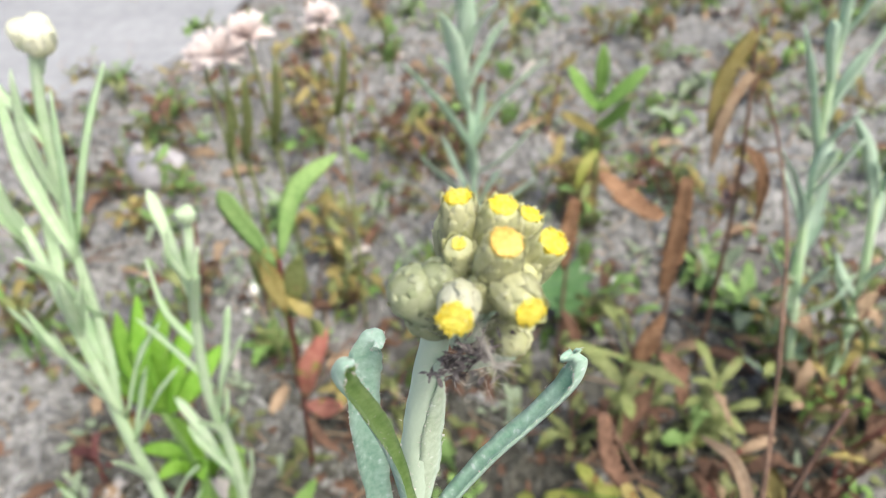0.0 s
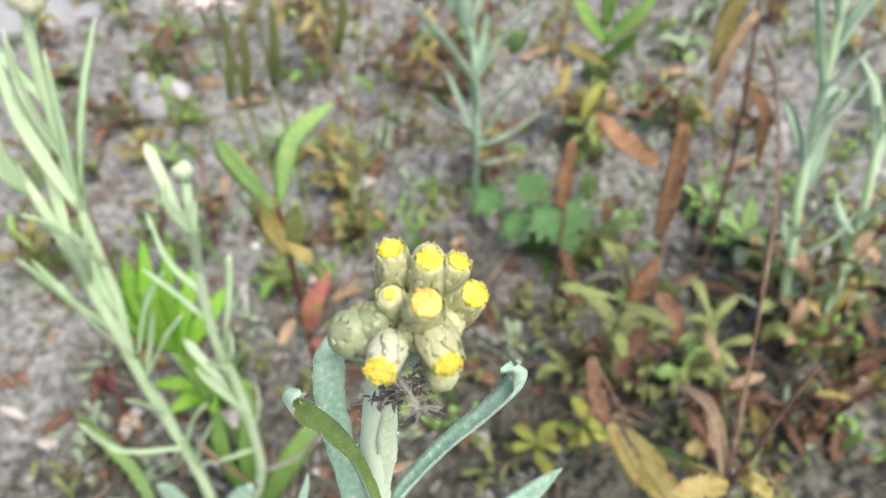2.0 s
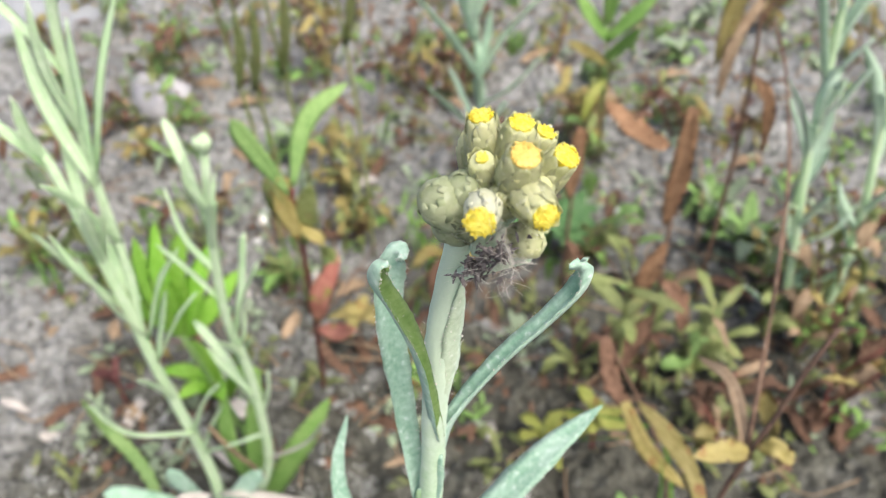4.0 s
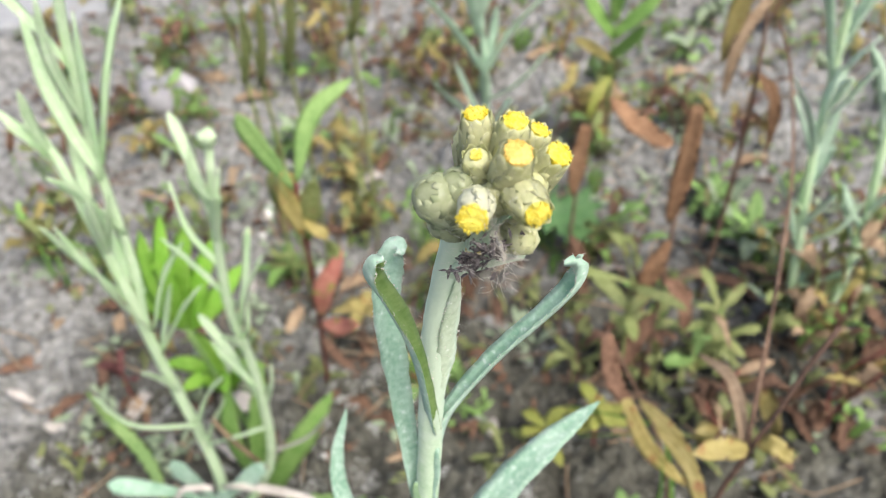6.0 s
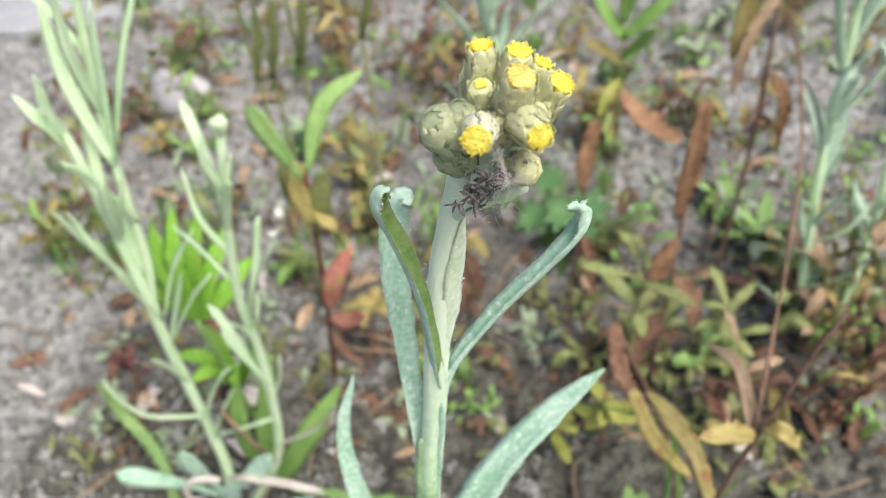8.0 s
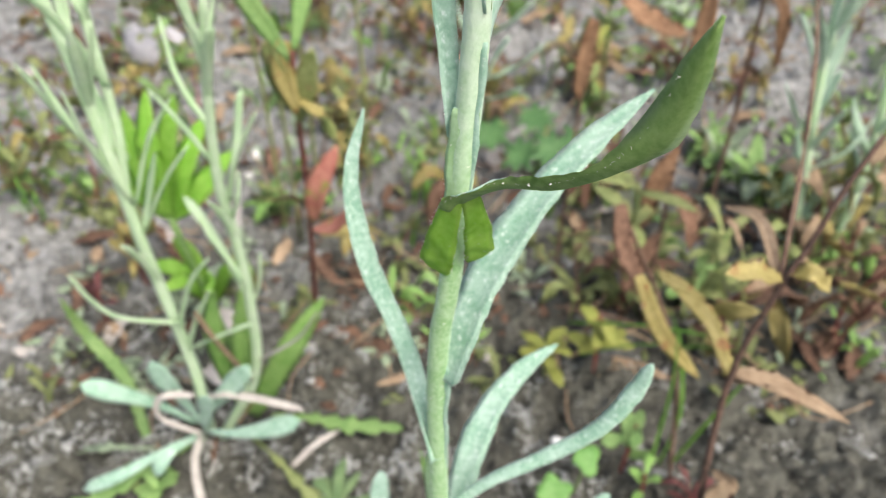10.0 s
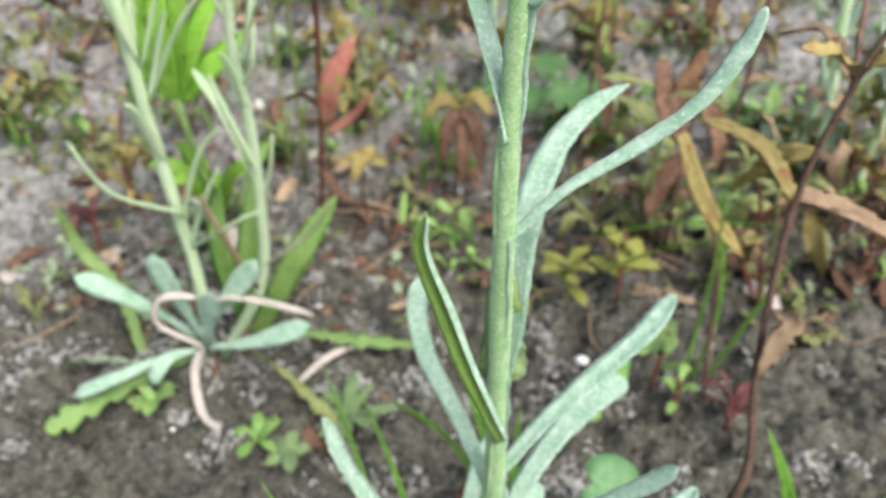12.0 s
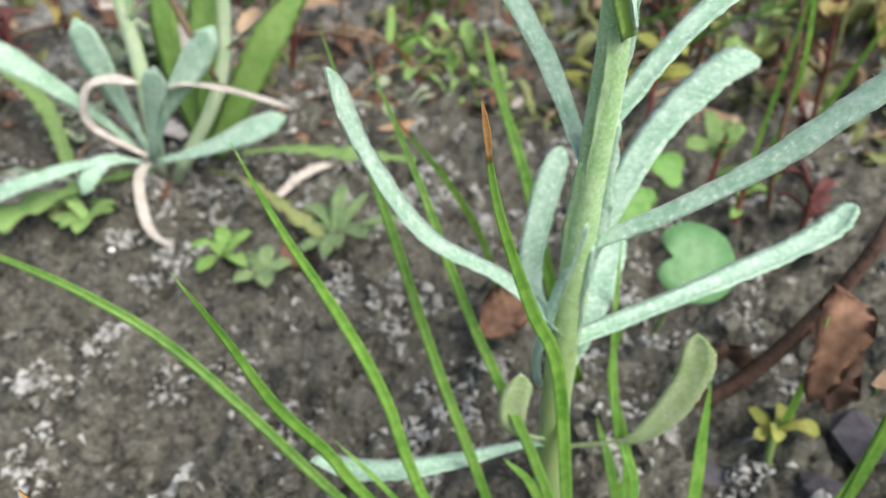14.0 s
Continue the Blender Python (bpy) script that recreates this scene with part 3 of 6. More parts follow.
HERO_LEAVES = [
    # line of the blade, width, outline, fold, wave, upper and lower surface
    ([(0.0033, 0.0057, 0.2983), (0.0059, 0.0074, 0.3062), (0.0132, 0.0088, 0.3171), (0.0196, 0.0091, 0.3252), (0.0239, 0.0092, 0.3312), (0.0251, 0.0093, 0.3345), (0.0246, 0.0089, 0.3372), (0.0226, 0.0080, 0.3378)], 0.0031, "lance", 0.75, 0.10, WOOLLY, WOOLLY),
    ([(-0.0005, 0.0058, 0.2846), (-0.0021, 0.0113, 0.3046), (-0.0032, 0.0147, 0.3197), (-0.0026, 0.0165, 0.3287), (-0.0008, 0.0171, 0.3330), (0.0004, 0.0166, 0.3322)], 0.0050, "lance", 0.3, 0.08, WOOLLY, WOOLLY),
    ([(0.0039, 0.0048, 0.3043), (0.0025, 0.0030, 0.3245), (0.0004, -0.0001, 0.3379), (-0.0010, -0.003, 0.3458), (-0.0004, -0.0042, 0.3492), (0.0008, -0.0044, 0.3500)], 0.0027, "lance", 0.8, 0.16, GREEN_FACE, WOOLLY, (1.0, -0.45, 0.2)),
    ([(-0.0022, -0.0012, 0.2350), (0.0006, 0.0018, 0.2436), (0.0062, 0.0094, 0.2535), (0.015, 0.0171, 0.2641), (0.0256, 0.0233, 0.2732), (0.0357, 0.0282, 0.2804)], 0.0084, "sheath", 0.28, 0.06, WOOLLY, WOOLLY),
    ([(-0.0048, -0.0022, 0.2110), (-0.0062, 0.0014, 0.2185), (-0.0112, 0.0112, 0.2325), (-0.0182, 0.0184, 0.2489), (-0.0205, 0.0251, 0.2636), (-0.0173, 0.0307, 0.2757)], 0.0047, "lance", 0.4, 0.06, WOOLLY, WOOLLY),
    ([(-0.0010, -0.0020, 0.2765), (0.0010, -0.0036, 0.2800), (0.0065, -0.0062, 0.2842), (0.0142, -0.0124, 0.2885), (0.0222, -0.0189, 0.2980), (0.0254, -0.0235, 0.3150)], 0.0058, "eared", 0.1, 0.2, WOOLLY, GREEN_FACE, (-0.2, 0.45, 0.9), 1.0),
    ([(-0.0036, 0.0004, 0.2618), (-0.0032, -0.0012, 0.2660), (-0.0022, -0.0024, 0.2715), (-0.0006, -0.0036, 0.2790)], 0.0058, "heart", 0.1, 0.14, CLASP_GREEN, CLASP_GREEN, (-0.25, -0.9, 0.5)),
    ([(0.0034, 0.0006, 0.2640), (0.0034, -0.0008, 0.2680), (0.0030, -0.0020, 0.2730), (0.0020, -0.0036, 0.2795)], 0.0052, "heart", 0.1, 0.14, CLASP_GREEN, CLASP_GREEN, (0.25, -0.9, 0.5)),
    ([(-0.0022, 0.0012, 0.1480), (-0.0006, 0.0020, 0.1640), (0.0000, 0.0060, 0.1780), (0.003, 0.0126, 0.1907), (0.0085, 0.0222, 0.1975), (0.0168, 0.0302, 0.2027), (0.0257, 0.0358, 0.2055)], 0.0074, "lance", 0.25, 0.08, WOOLLY, WOOLLY),
    ([(-0.0042, -0.0010, 0.1880), (0.0064, 0.0001, 0.1996), (0.0191, 0.0006, 0.2088), (0.029, 0.0013, 0.2173), (0.0351, 0.0031, 0.2262), (0.0383, 0.0047, 0.2331)], 0.0040, "strap", -0.2, 0.12, WOOLLY, WOOLLY, (-0.5, -0.5, 1)),
    ([(-0.0021, -0.0032, 0.1293), (-0.0072, -0.0038, 0.1440), (-0.0122, -0.0030, 0.1580), (-0.0163, -0.0020, 0.1715), (-0.0209, -0.0022, 0.1872), (-0.0196, -0.0033, 0.1968)], 0.0048, "lance", 0.35, 0.08, WOOLLY_GREEN, WOOLLY, (0.15, -1, 0.1)),
    ([(-0.0012, -0.0036, 0.1310), (-0.0055, -0.0046, 0.1440), (-0.0104, -0.0040, 0.1580), (-0.0146, -0.0030, 0.1715), (-0.0194, -0.0032, 0.1865), (-0.0193, -0.0036, 0.1960)], 0.0016, "lance", 0.2, 0.12, WOOLLY, WOOLLY, (0.8, -0.9, 0.3)),
    ([(-0.0040, 0.0012, 0.1040), (-0.0124, 0.0112, 0.1208), (-0.0209, 0.0219, 0.1328), (-0.0237, 0.0297, 0.1416), (-0.0232, 0.0363, 0.149)], 0.0058, "strap", 0.45, 0.05, WOOLLY, WOOLLY),
    ([(-0.0015, 0.0006, 0.1120), (0.0099, 0.0071, 0.1242), (0.0241, 0.0147, 0.134), (0.0369, 0.0215, 0.1428), (0.0444, 0.0275, 0.1505)], 0.0060, "strap", 0.5, 0.06, WOOLLY, WOOLLY),
    ([(-0.0010, 0.0015, 0.0830), (0.0114, 0.0153, 0.0979), (0.0219, 0.0254, 0.1034), (0.0325, 0.0333, 0.1072), (0.0397, 0.037, 0.1083)], 0.0078, "strap", 0.3, 0.05, WOOLLY, WOOLLY),
    ([(-0.0030, -0.0002, 0.0860), (0.0107, -0.0039, 0.0969), (0.0232, -0.0073, 0.109), (0.0329, -0.0099, 0.1214), (0.0387, -0.0117, 0.1304)], 0.0044, "strap", -0.2, 0.08, WOOLLY, WOOLLY, (-0.5, -0.5, 1)),
    ([(-0.0018, -0.0013, 0.0610), (0.0253, 0.004, 0.070), (0.0418, 0.0082, 0.0746), (0.0551, 0.0124, 0.0794), (0.0605, 0.016, 0.0838)], 0.0062, "strap", 0.6, 0.04, WOOLLY, WOOLLY),
    ([(-0.0035, -0.0010, 0.0640), (-0.0172, 0.0012, 0.0769), (-0.0327, 0.0035, 0.0864), (-0.0443, 0.0099, 0.1022), (-0.0497, 0.0158, 0.1157)], 0.0062, "strap", 0.55, 0.05, WOOLLY, WOOLLY),
    ([(0.0010, -0.0029, 0.0268), (0.0107, -0.0064, 0.0329), (0.0158, -0.0084, 0.038), (0.0206, -0.0087, 0.0482), (0.0232, -0.0083, 0.0603), (0.0221, -0.0075, 0.0692)], 0.0076, "paddle", 0.38, 0.03, PADDLE, WOOLLY_GREEN, (-0.3, -1, 0.2)),
    ([(0.0000, -0.0016, 0.0262), (-0.0093, -0.0024, 0.0267), (-0.0284, -0.0061, 0.025), (-0.0456, -0.0079, 0.0253), (-0.0584, -0.0064, 0.0293)], 0.0072, "spoon", 0.4, 0.05, WOOLLY, WOOLLY),
    ([(-0.0020, -0.0026, 0.0290), (-0.0100, -0.0030, 0.0330), (-0.0126, -0.0030, 0.0410), (-0.0112, -0.0020, 0.0520)], 0.0072, "paddle", 0.3, 0.03, PADDLE, WOOLLY, (0.1, -1, 0.2)),
    ([(-0.0025, 0.0020, 0.0560), (-0.0087, 0.0115, 0.0660), (-0.0060, 0.0224, 0.0790), (-0.0012, 0.0304, 0.0900)], 0.0058, "strap", 0.4, 0.05, WOOLLY, WOOLLY),
    ([(-0.0010, 0.0023, 0.0483), (0.0062, 0.0111, 0.0565), (0.0115, 0.0221, 0.0601), (0.0155, 0.0317, 0.0647)], 0.0070, "strap", 0.4, 0.05, WOOLLY, WOOLLY_GREEN),
    ([(0.0040, 0.0052, 0.3080), (0.0062, 0.0052, 0.3200), (0.0074, 0.0050, 0.3290), (0.0088, 0.0046, 0.3390)], 0.0034, "lance", -0.3, 0.12, STEM_WOOL, STEM_WOOL, (0.6, -0.9, 0.3)),
    ([(-0.0026, 0.0018, 0.1450), (-0.0028, 0.0022, 0.1530), (-0.0030, 0.0024, 0.1630), (-0.0036, 0.0030, 0.1760)], 0.0118, "clasp", 0.12, 0.16, INNER, INNER, (0, -1, 0.1)),
    ([(-0.0016, 0.0000, 0.0840), (-0.0004, 0.0002, 0.0900), (-0.0004, 0.0004, 0.0980), (-0.0012, 0.0006, 0.1060)], 0.0052, "clasp", 0.2, 0.3, WOOLLY, WOOLLY, (0, -1, 0.1)),
    ([(-0.0030, -0.0018, 0.0940), (-0.0060, 0.0000, 0.0720), (-0.0075, 0.0010, 0.0560), (-0.0060, 0.0020, 0.0440)], 0.0058, "strap", 0.3, 0.08, WOOLLY, WOOLLY),
]
for k, (line, width, outline, fold, wave, up, down, *side) in enumerate(HERO_LEAVES):
    if line[0][2] < 0.13 and outline == "strap":
        width, fold = width * 1.12, fold * 0.6
    green = down in (WOOLLY_GREEN, GREEN_FACE, CLASP_GREEN) or up is WOOLLY_GREEN
    part("leaf", ribbon(line, width, side[0] if side else inner_face(line), 44, outline, fold, 0.00055, wave, twist=side[1] if len(side) > 1 else 0.0, crinkle=0.02 if outline == "heart" else 0.06, seed=k), (up, down), hero, "leaf with a bare green side" if green else "")


def stem_wing(top, foot, angle, width, seed):
    """The blade's base runs down the stem as a low wavy rib."""
    line = []
    for u in (0, 0.25, 0.5, 0.75, 1):
        z = top + (foot - top) * u
        r = np.interp(z, [0, 0.05, 0.12, 0.2, 0.24, 0.3], [0.0038, 0.0034, 0.0027, 0.0022, 0.0020, 0.0020])
        a = angle + 0.12 * math.sin(seed + 5 * u)
        line.append(stem_at(z) + V(math.cos(a), math.sin(a), 0) * (r - 0.0003 + 0.0004 * (1 - u)))
    across = V(-math.sin(angle), math.cos(angle), 0)
    part("stem_wing", ribbon(line, width, V(math.cos(angle), math.sin(angle), 0.1) + across * 0.9, 26, "sheath", 0.1, 0.0005, 0.25, crinkle=0.12, seed=seed), (WOOLLY_BACK, WOOLLY), hero, "narrow wavy wing down the stem")


for k, (top, foot, angle, width) in enumerate(((0.238, 0.205, -0.5, 0.0026), (0.212, 0.180, -2.5, 0.0022), (0.190, 0.155, -1.0, 0.0024), (0.150, 0.118, -0.45, 0.0026), (0.131, 0.100, -2.0, 0.0024), (0.114, 0.082, -0.35, 0.0030),
                                               (0.106, 0.072, -2.7, 0.0028), (0.088, 0.060, -0.9, 0.0026), (0.300, 0.268, -0.6, 0.0022), (0.290, 0.262, -2.6, 0.0022))):
    stem_wing(top, foot, angle, width, 40 + k)


def hair(at, way, length, radius, seed, bend=0.4):
    rnd = random.Random(seed)
    at, way = np.array(at, float), unit(np.array(way, float))
    off = unit(V(rnd.uniform(-1, 1), rnd.uniform(-1, 1), rnd.uniform(-1, 1))) * bend * length
    return tube([at, at + way * length * 0.5 + off * 0.5, at + way * length + off * rnd.uniform(-0.3, 1)], [radius, radius, radius * 0.5], 6, 3)


rng = random.Random(11)
wool = []
for k in range(420):
    z = rng.choice([rng.uniform(0.04, 0.34), rng.gauss(0.19, 0.008), rng.gauss(0.115, 0.01), rng.gauss(0.075, 0.012)])
    a = rng.random() * 6.28
    out = V(math.cos(a), math.sin(a), rng.uniform(-0.5, 0.7))
    p = stem_at(z) + V(math.cos(a), math.sin(a), 0) * 0.0025
    wool.append(hair(p, out, rng.uniform(0.0003, 0.0008), 0.00003, k, 0.8))
for k, (line, width, outline, fold, *rest) in enumerate(HERO_LEAVES):
    c = spline(line, 90)
    for q in range(int(2600 * np.linalg.norm(c[-1] - c[0]))):
        i = rng.randint(1, 88)
        t = unit(c[i + 1] - c[i - 1])
        nn = rest[3] if len(rest) > 3 else inner_face(line)
        nn = unit(np.array(nn) - t * np.dot(nn, t))
        sd, w = np.cross(t, nn), 0.5 * width * np.interp(i / 89, *PROFILES[outline])
        j = rng.choice([-1, 1]) * rng.choice([1, 1, rng.random()])
        out = sd * j + nn * rng.uniform(-0.6, 0.9) + t * rng.uniform(-0.8, 0.8)
        wool.append(hair(c[i] + sd * w * j * 0.97 + nn * fold * abs(w * j), out, rng.uniform(0.00015, 0.0005), 0.00003, 5000 + k * 300 + q, 0.8))
tagged(part("wool", merge(wool), THREAD, hero, "loose white woolly hairs"), kind="stuff")
dots = []
for k in range(90):
    z = rng.choice([rng.uniform(0.05, 0.3), rng.gauss(0.185, 0.006), rng.gauss(0.075, 0.014), rng.gauss(0.11, 0.006)])
    a = rng.choice([rng.uniform(3.3, 6.1), rng.uniform(5.5, 6.2), rng.uniform(3.2, 3.8)])
    p = stem_at(z) + V(math.cos(a), math.sin(a), 0) * np.interp(z, [0, 0.12, 0.3], [0.0034, 0.0028, 0.0022])
    dots.append(pebble(p, rng.uniform(0.0002, 0.00045), k))
for k, (line, width, outline, fold, *rest) in enumerate(HERO_LEAVES):
    c = spline(line, 60)
    for q in range(12):
        i = rng.randint(2, 57)
        t = unit(c[i + 1] - c[i - 1])
        nn = rest[3] if len(rest) > 3 else inner_face(line)
        nn = unit(np.array(nn) - t * np.dot(nn, t))
        w = 0.5 * width * np.interp(i / 59, *PROFILES[outline]) * rng.choice([-1, 1])
        dots.append(pebble(c[i] + np.cross(t, nn) * w + nn * fold * abs(w), rng.uniform(0.00015, 0.00032), k * 30 + q))
tagged(part("wool_fluff", merge(dots), THREAD, hero, "tiny white tufts of wool"), kind="stuff")

# flower cluster
CLUSTER = V(0.0125, 0.0045, 0.3470)


def flower_head(parent, tip, width, length, disc, opened, axis=None, seed=0, core=CLUSTER, cup_of=None, wrap=None):
    """A small head: a cup wrapped in papery bracts, with a tuft of florets at its mouth."""
    rnd = random.Random(seed)
    tip = np.array(tip, float)
    opened = opened * 0.86
    width = width * 1.06
    axis = unit(np.array(axis, float)) if axis is not None else unit(tip - core)
    base = tip - axis * length
    r = width / 2
    cup = [(0, r * 0.35), (length * 0.12, r * 0.72), (length * 0.32, r * 0.96), (length * 0.5, r * 0.98), (length * 0.72, r * 0.9), (length * 0.9, r * 0.74), (length * 0.97, r * (0.6 if opened else 0.3))]
    head = part("flower_head", lathe(base, axis, cup, 16), cup_of or CUP, parent)
    part("stalk", tube([core - V(0.002, 0, 0.003), core * 0.4 + base * 0.6, base + axis * 0.0004], [0.0009, 0.0008, 0.0009], 8, 7), STEM_WOOL, head)
    a = unit(np.cross(axis, V(0.3, 0.9, 0.2)))
    b = np.cross(axis, a)
    for ring, (lo, hi, count, spread) in enumerate(((0.02, 0.55, 5, 1.03), (0.24, 0.82, 6, 1.03), (0.42, 1.03 if opened else 1.0, 7, 1.02))):
        for k in range(count):
            q = 2 * math.pi * (k + 0.5 * ring + rnd.uniform(-0.15, 0.15)) / count
            out = a * math.cos(q) + b * math.sin(q)
            line = []
            for u in (0, 0.35, 0.7, 1.0):
                h = lo + (hi - lo) * u
                rr = np.interp(h, [0, 0.12, 0.32, 0.5, 0.72, 0.9, 1.03], [0.4, 0.74, 0.98, 1.0, 0.93, 0.82, 0.74 if opened else 0.2]) * r * spread
                line.append(base + axis * h * length + out * (rr + 0.00003 + 0.00008 * u * rnd.random()))
            part("bract", ribbon(line, 2 * math.pi * r / count * 1.35, out, 7, "scale", -0.42, 0.00005, 0.03, seed=seed * 50 + ring * 10 + k), (wrap or BRACT, wrap or BRACT), head)
    if opened:
        bits = [lathe(tip - axis * 0.0006, axis, [(0, opened * 0.5), (0.0005, opened * 0.5), (0.0007, opened * 0.42), (0.0007, opened * 0.05)], 14)]
        for k in range(int(170 * opened / 0.0026)):
            rr, q = opened * 0.5 * math.sqrt(rnd.random()), rnd.random() * 6.28
            p = tip + (a * math.cos(q) + b * math.sin(q)) * rr - axis * 0.0002
            w = unit(axis + (a * math.cos(q) + b * math.sin(q)) * rr / opened * 0.5)
            s = rnd.uniform(0.00007, 0.00012)
            high = rnd.uniform(0.00020, 0.00048)
            bits.append(lathe(p, w, [(0, s * 0.6), (high * 0.7, s * 0.9), (high, s * 1.25), (high * 0.9, s * 0.4)], 6))
        part("floret_tuft", merge(bits), disc, head, "tuft of tiny yellow florets" if disc is YELLOW else "tuft of orange-yellow florets")
    return head


HEADS = [
    ((0.0112, 0.0039, 0.3633), 0.0040, 0.0080, YELLOW, 0.0029),
    ((0.0153, 0.0018, 0.3635), 0.0040, 0.0078, YELLOW, 0.0029),
    ((0.0181, 0.0042, 0.3608), 0.0038, 0.0075, YELLOW, 0.0025),
    ((0.0152, -0.0043, 0.3637), 0.0042, 0.0085, ORANGE, 0.0033),
    ((0.0197, -0.0008, 0.3610), 0.0038, 0.0085, YELLOW, 0.0031),
    ((0.0111, -0.0003, 0.3608), 0.0036, 0.0070, YELLOW, 0.0014),
    ((0.0106, -0.0086, 0.3590), 0.0036, 0.0058, YELLOW, 0.0036, (-0.12, -0.85, 0.20)),
    ((0.0170, -0.0078, 0.3588), 0.0042, 0.0072, YELLOW, 0.0030, (0.32, -0.9, 0.12)),
]
for k, (tip, w, l, d, o, *way) in enumerate(HEADS):
    flower_head(hero, tip, w, l, d, o, way[0] if way else None, seed=k, wrap=PALE_BRACT if k == 6 else None)
for k, (tip, w, l) in enumerate((((0.0056, -0.0022, 0.3578), 0.0054, 0.0080), ((0.0086, -0.0014, 0.3588), 0.0044, 0.0074), ((0.0062, 0.0000, 0.3522), 0.0044, 0.0060),
                                 ((0.0176, -0.0022, 0.3590), 0.0036, 0.0075), ((0.0135, -0.0035, 0.3590), 0.0034, 0.0070), ((0.0165, -0.0050, 0.3530), 0.0038, 0.0060), ((0.0150, 0.0080, 0.3600), 0.0040, 0.0080), ((0.0100, 0.0080, 0.3590), 0.0040, 0.0080))):
    flower_head(hero, tip, w, l, YELLOW, 0, seed=20 + k, cup_of=BUD if k < 3 else None, wrap=BUD if k < 3 else None)

threads = []
TUFT = V(0.0139, -0.0095, 0.3545)
for k in range(26):
    a = rng.random() * 6.28
    threads.append(hair(TUFT, V(math.cos(a), rng.uniform(-0.6, 0.2), math.sin(a) * 0.9 + 0.2), rng.uniform(0.0010, 0.0026), 0.00003, k, 0.12))
for k in range(26):
    p = V(rng.uniform(0.0095, 0.0165), rng.uniform(-0.008, -0.002), rng.uniform(0.3475, 0.356))
    threads.append(hair(p, V(rng.uniform(-1, 1), rng.uniform(-0.6, 0.1), rng.uniform(-1, 0.6)), rng.uniform(0.0012, 0.003), 0.00002, 100 + k, 0.8))
for k in range(7):
    threads.append(hair(TUFT, V(-0.5 + 0.05 * k, 0.1, 1.0), 0.0058, 0.00003, 300 + k, 0.1))
tagged(part("seed_hairs", merge(threads), THREAD, hero, "star of fine white seed hairs"), kind="stuff")
bits = []
for k in range(130):
    u = rng.random()
    p = V(0.0090, -0.0020, 0.3462) * (1 - u) + V(0.0135, -0.0055, 0.3530) * u + V(rng.gauss(0, 0.0009), rng.gauss(0, 0.0006), rng.gauss(0, 0.0009))
    d = V(rng.uniform(-1, 1), rng.uniform(-1, 1), rng.uniform(-1, 1)) * rng.uniform(0.0003, 0.0009)
    bits.append(ribbon([p - d, p + V(0, 0, 0.0001), p + d], rng.uniform(0.0002, 0.0006), (rng.uniform(-1, 1), -1, rng.uniform(-1, 1)), 4, "oval", 0.5, 0.00012, 0.3, seed=k))
tagged(part("webbed_debris", merge(bits), DEBRIS, hero, "grey-brown debris caught in webbing"), kind="stuff")
web = []
for k in range(60):
    p = V(rng.uniform(0.0092, 0.0150), rng.uniform(-0.008, -0.002), rng.uniform(0.3465, 0.3565))
    web.append(hair(p, V(rng.uniform(-1, 1), rng.uniform(-0.3, 0.3), rng.uniform(-1, 1)), rng.uniform(0.0015, 0.004), 0.000014, 600 + k, 0.3))
tagged(part("web", merge(web), THREAD, hero, "fine whitish webbing"), kind="stuff")
part("branch", tube([stem_at(0.338), V(0.0105, 0.002, 0.3432), V(0.0160, -0.002, 0.3485)], [0.0010, 0.0009, 0.0007], 12, 12), STEM_WOOL, hero)


# ---- other plants ----
def plant(name, at, label, stems, leaves, category="plant", group=""):
    """stems: (line, radii, material); leaves: (line, width, outline, upper, lower, fold, extra)."""
    ob = thing(name, at, label, category, group)
    for line, radii, m in stems:
        part("stem", tube(line, radii, None, 8, 0.05), m, ob)
    for k, (line, width, outline, up, down, fold, *more) in enumerate(leaves):
        opts = more[0] if more else {}
        line = np.array(line, float)
        mid = line[len(line) // 2]
        face = opts.get("face", unit(V(at[0] - mid[0], at[1] - mid[1], 0)) * 0.6 + V(0, 0, 1))
        teeth = opts.get("teeth", 0)
        part("leaf", ribbon(line, width, face, 30 if teeth else opts.get("n", 40 if opts.get("lobes") else 12), outline, fold, opts.get("thick", 0.0004), opts.get("wave", 0.08), teeth, opts.get("twist", 0), lobes=opts.get("lobes", 0), seed=k + int(abs(at[0]) * 1e4)), (up, down), ob, opts.get("label", ""))
    return ob


def leaf_up(ob, line, lo, hi, count, length, width, m, seed):
    """Narrow ascending leaves in turn round a stem."""
    rnd = random.Random(seed)
    c = spline(line, 60)
    for k in range(count):
        i = int(59 * (lo + (hi - lo) * (k + rnd.random() * 0.6) / count))
        a = k * 2.4 + rnd.uniform(-0.4, 0.4)
        out = V(math.cos(a), math.sin(a), 0)
        l = length * rnd.uniform(0.75, 1.2)
        p = [c[i], c[i] + out * l * 0.22 + V(0, 0, l * 0.5), c[i] + out * l * rnd.uniform(0.26, 0.52) + V(0, 0, l * rnd.uniform(0.8, 0.95))]
        part("leaf", ribbon(p, width * rnd.uniform(0.85, 1.15), V(0, 0, 1) - out * 0.7, 12, rnd.choice(["lance", "strap"]), 0.4, 0.0004, 0.06, seed=seed + k), (m, m), ob)


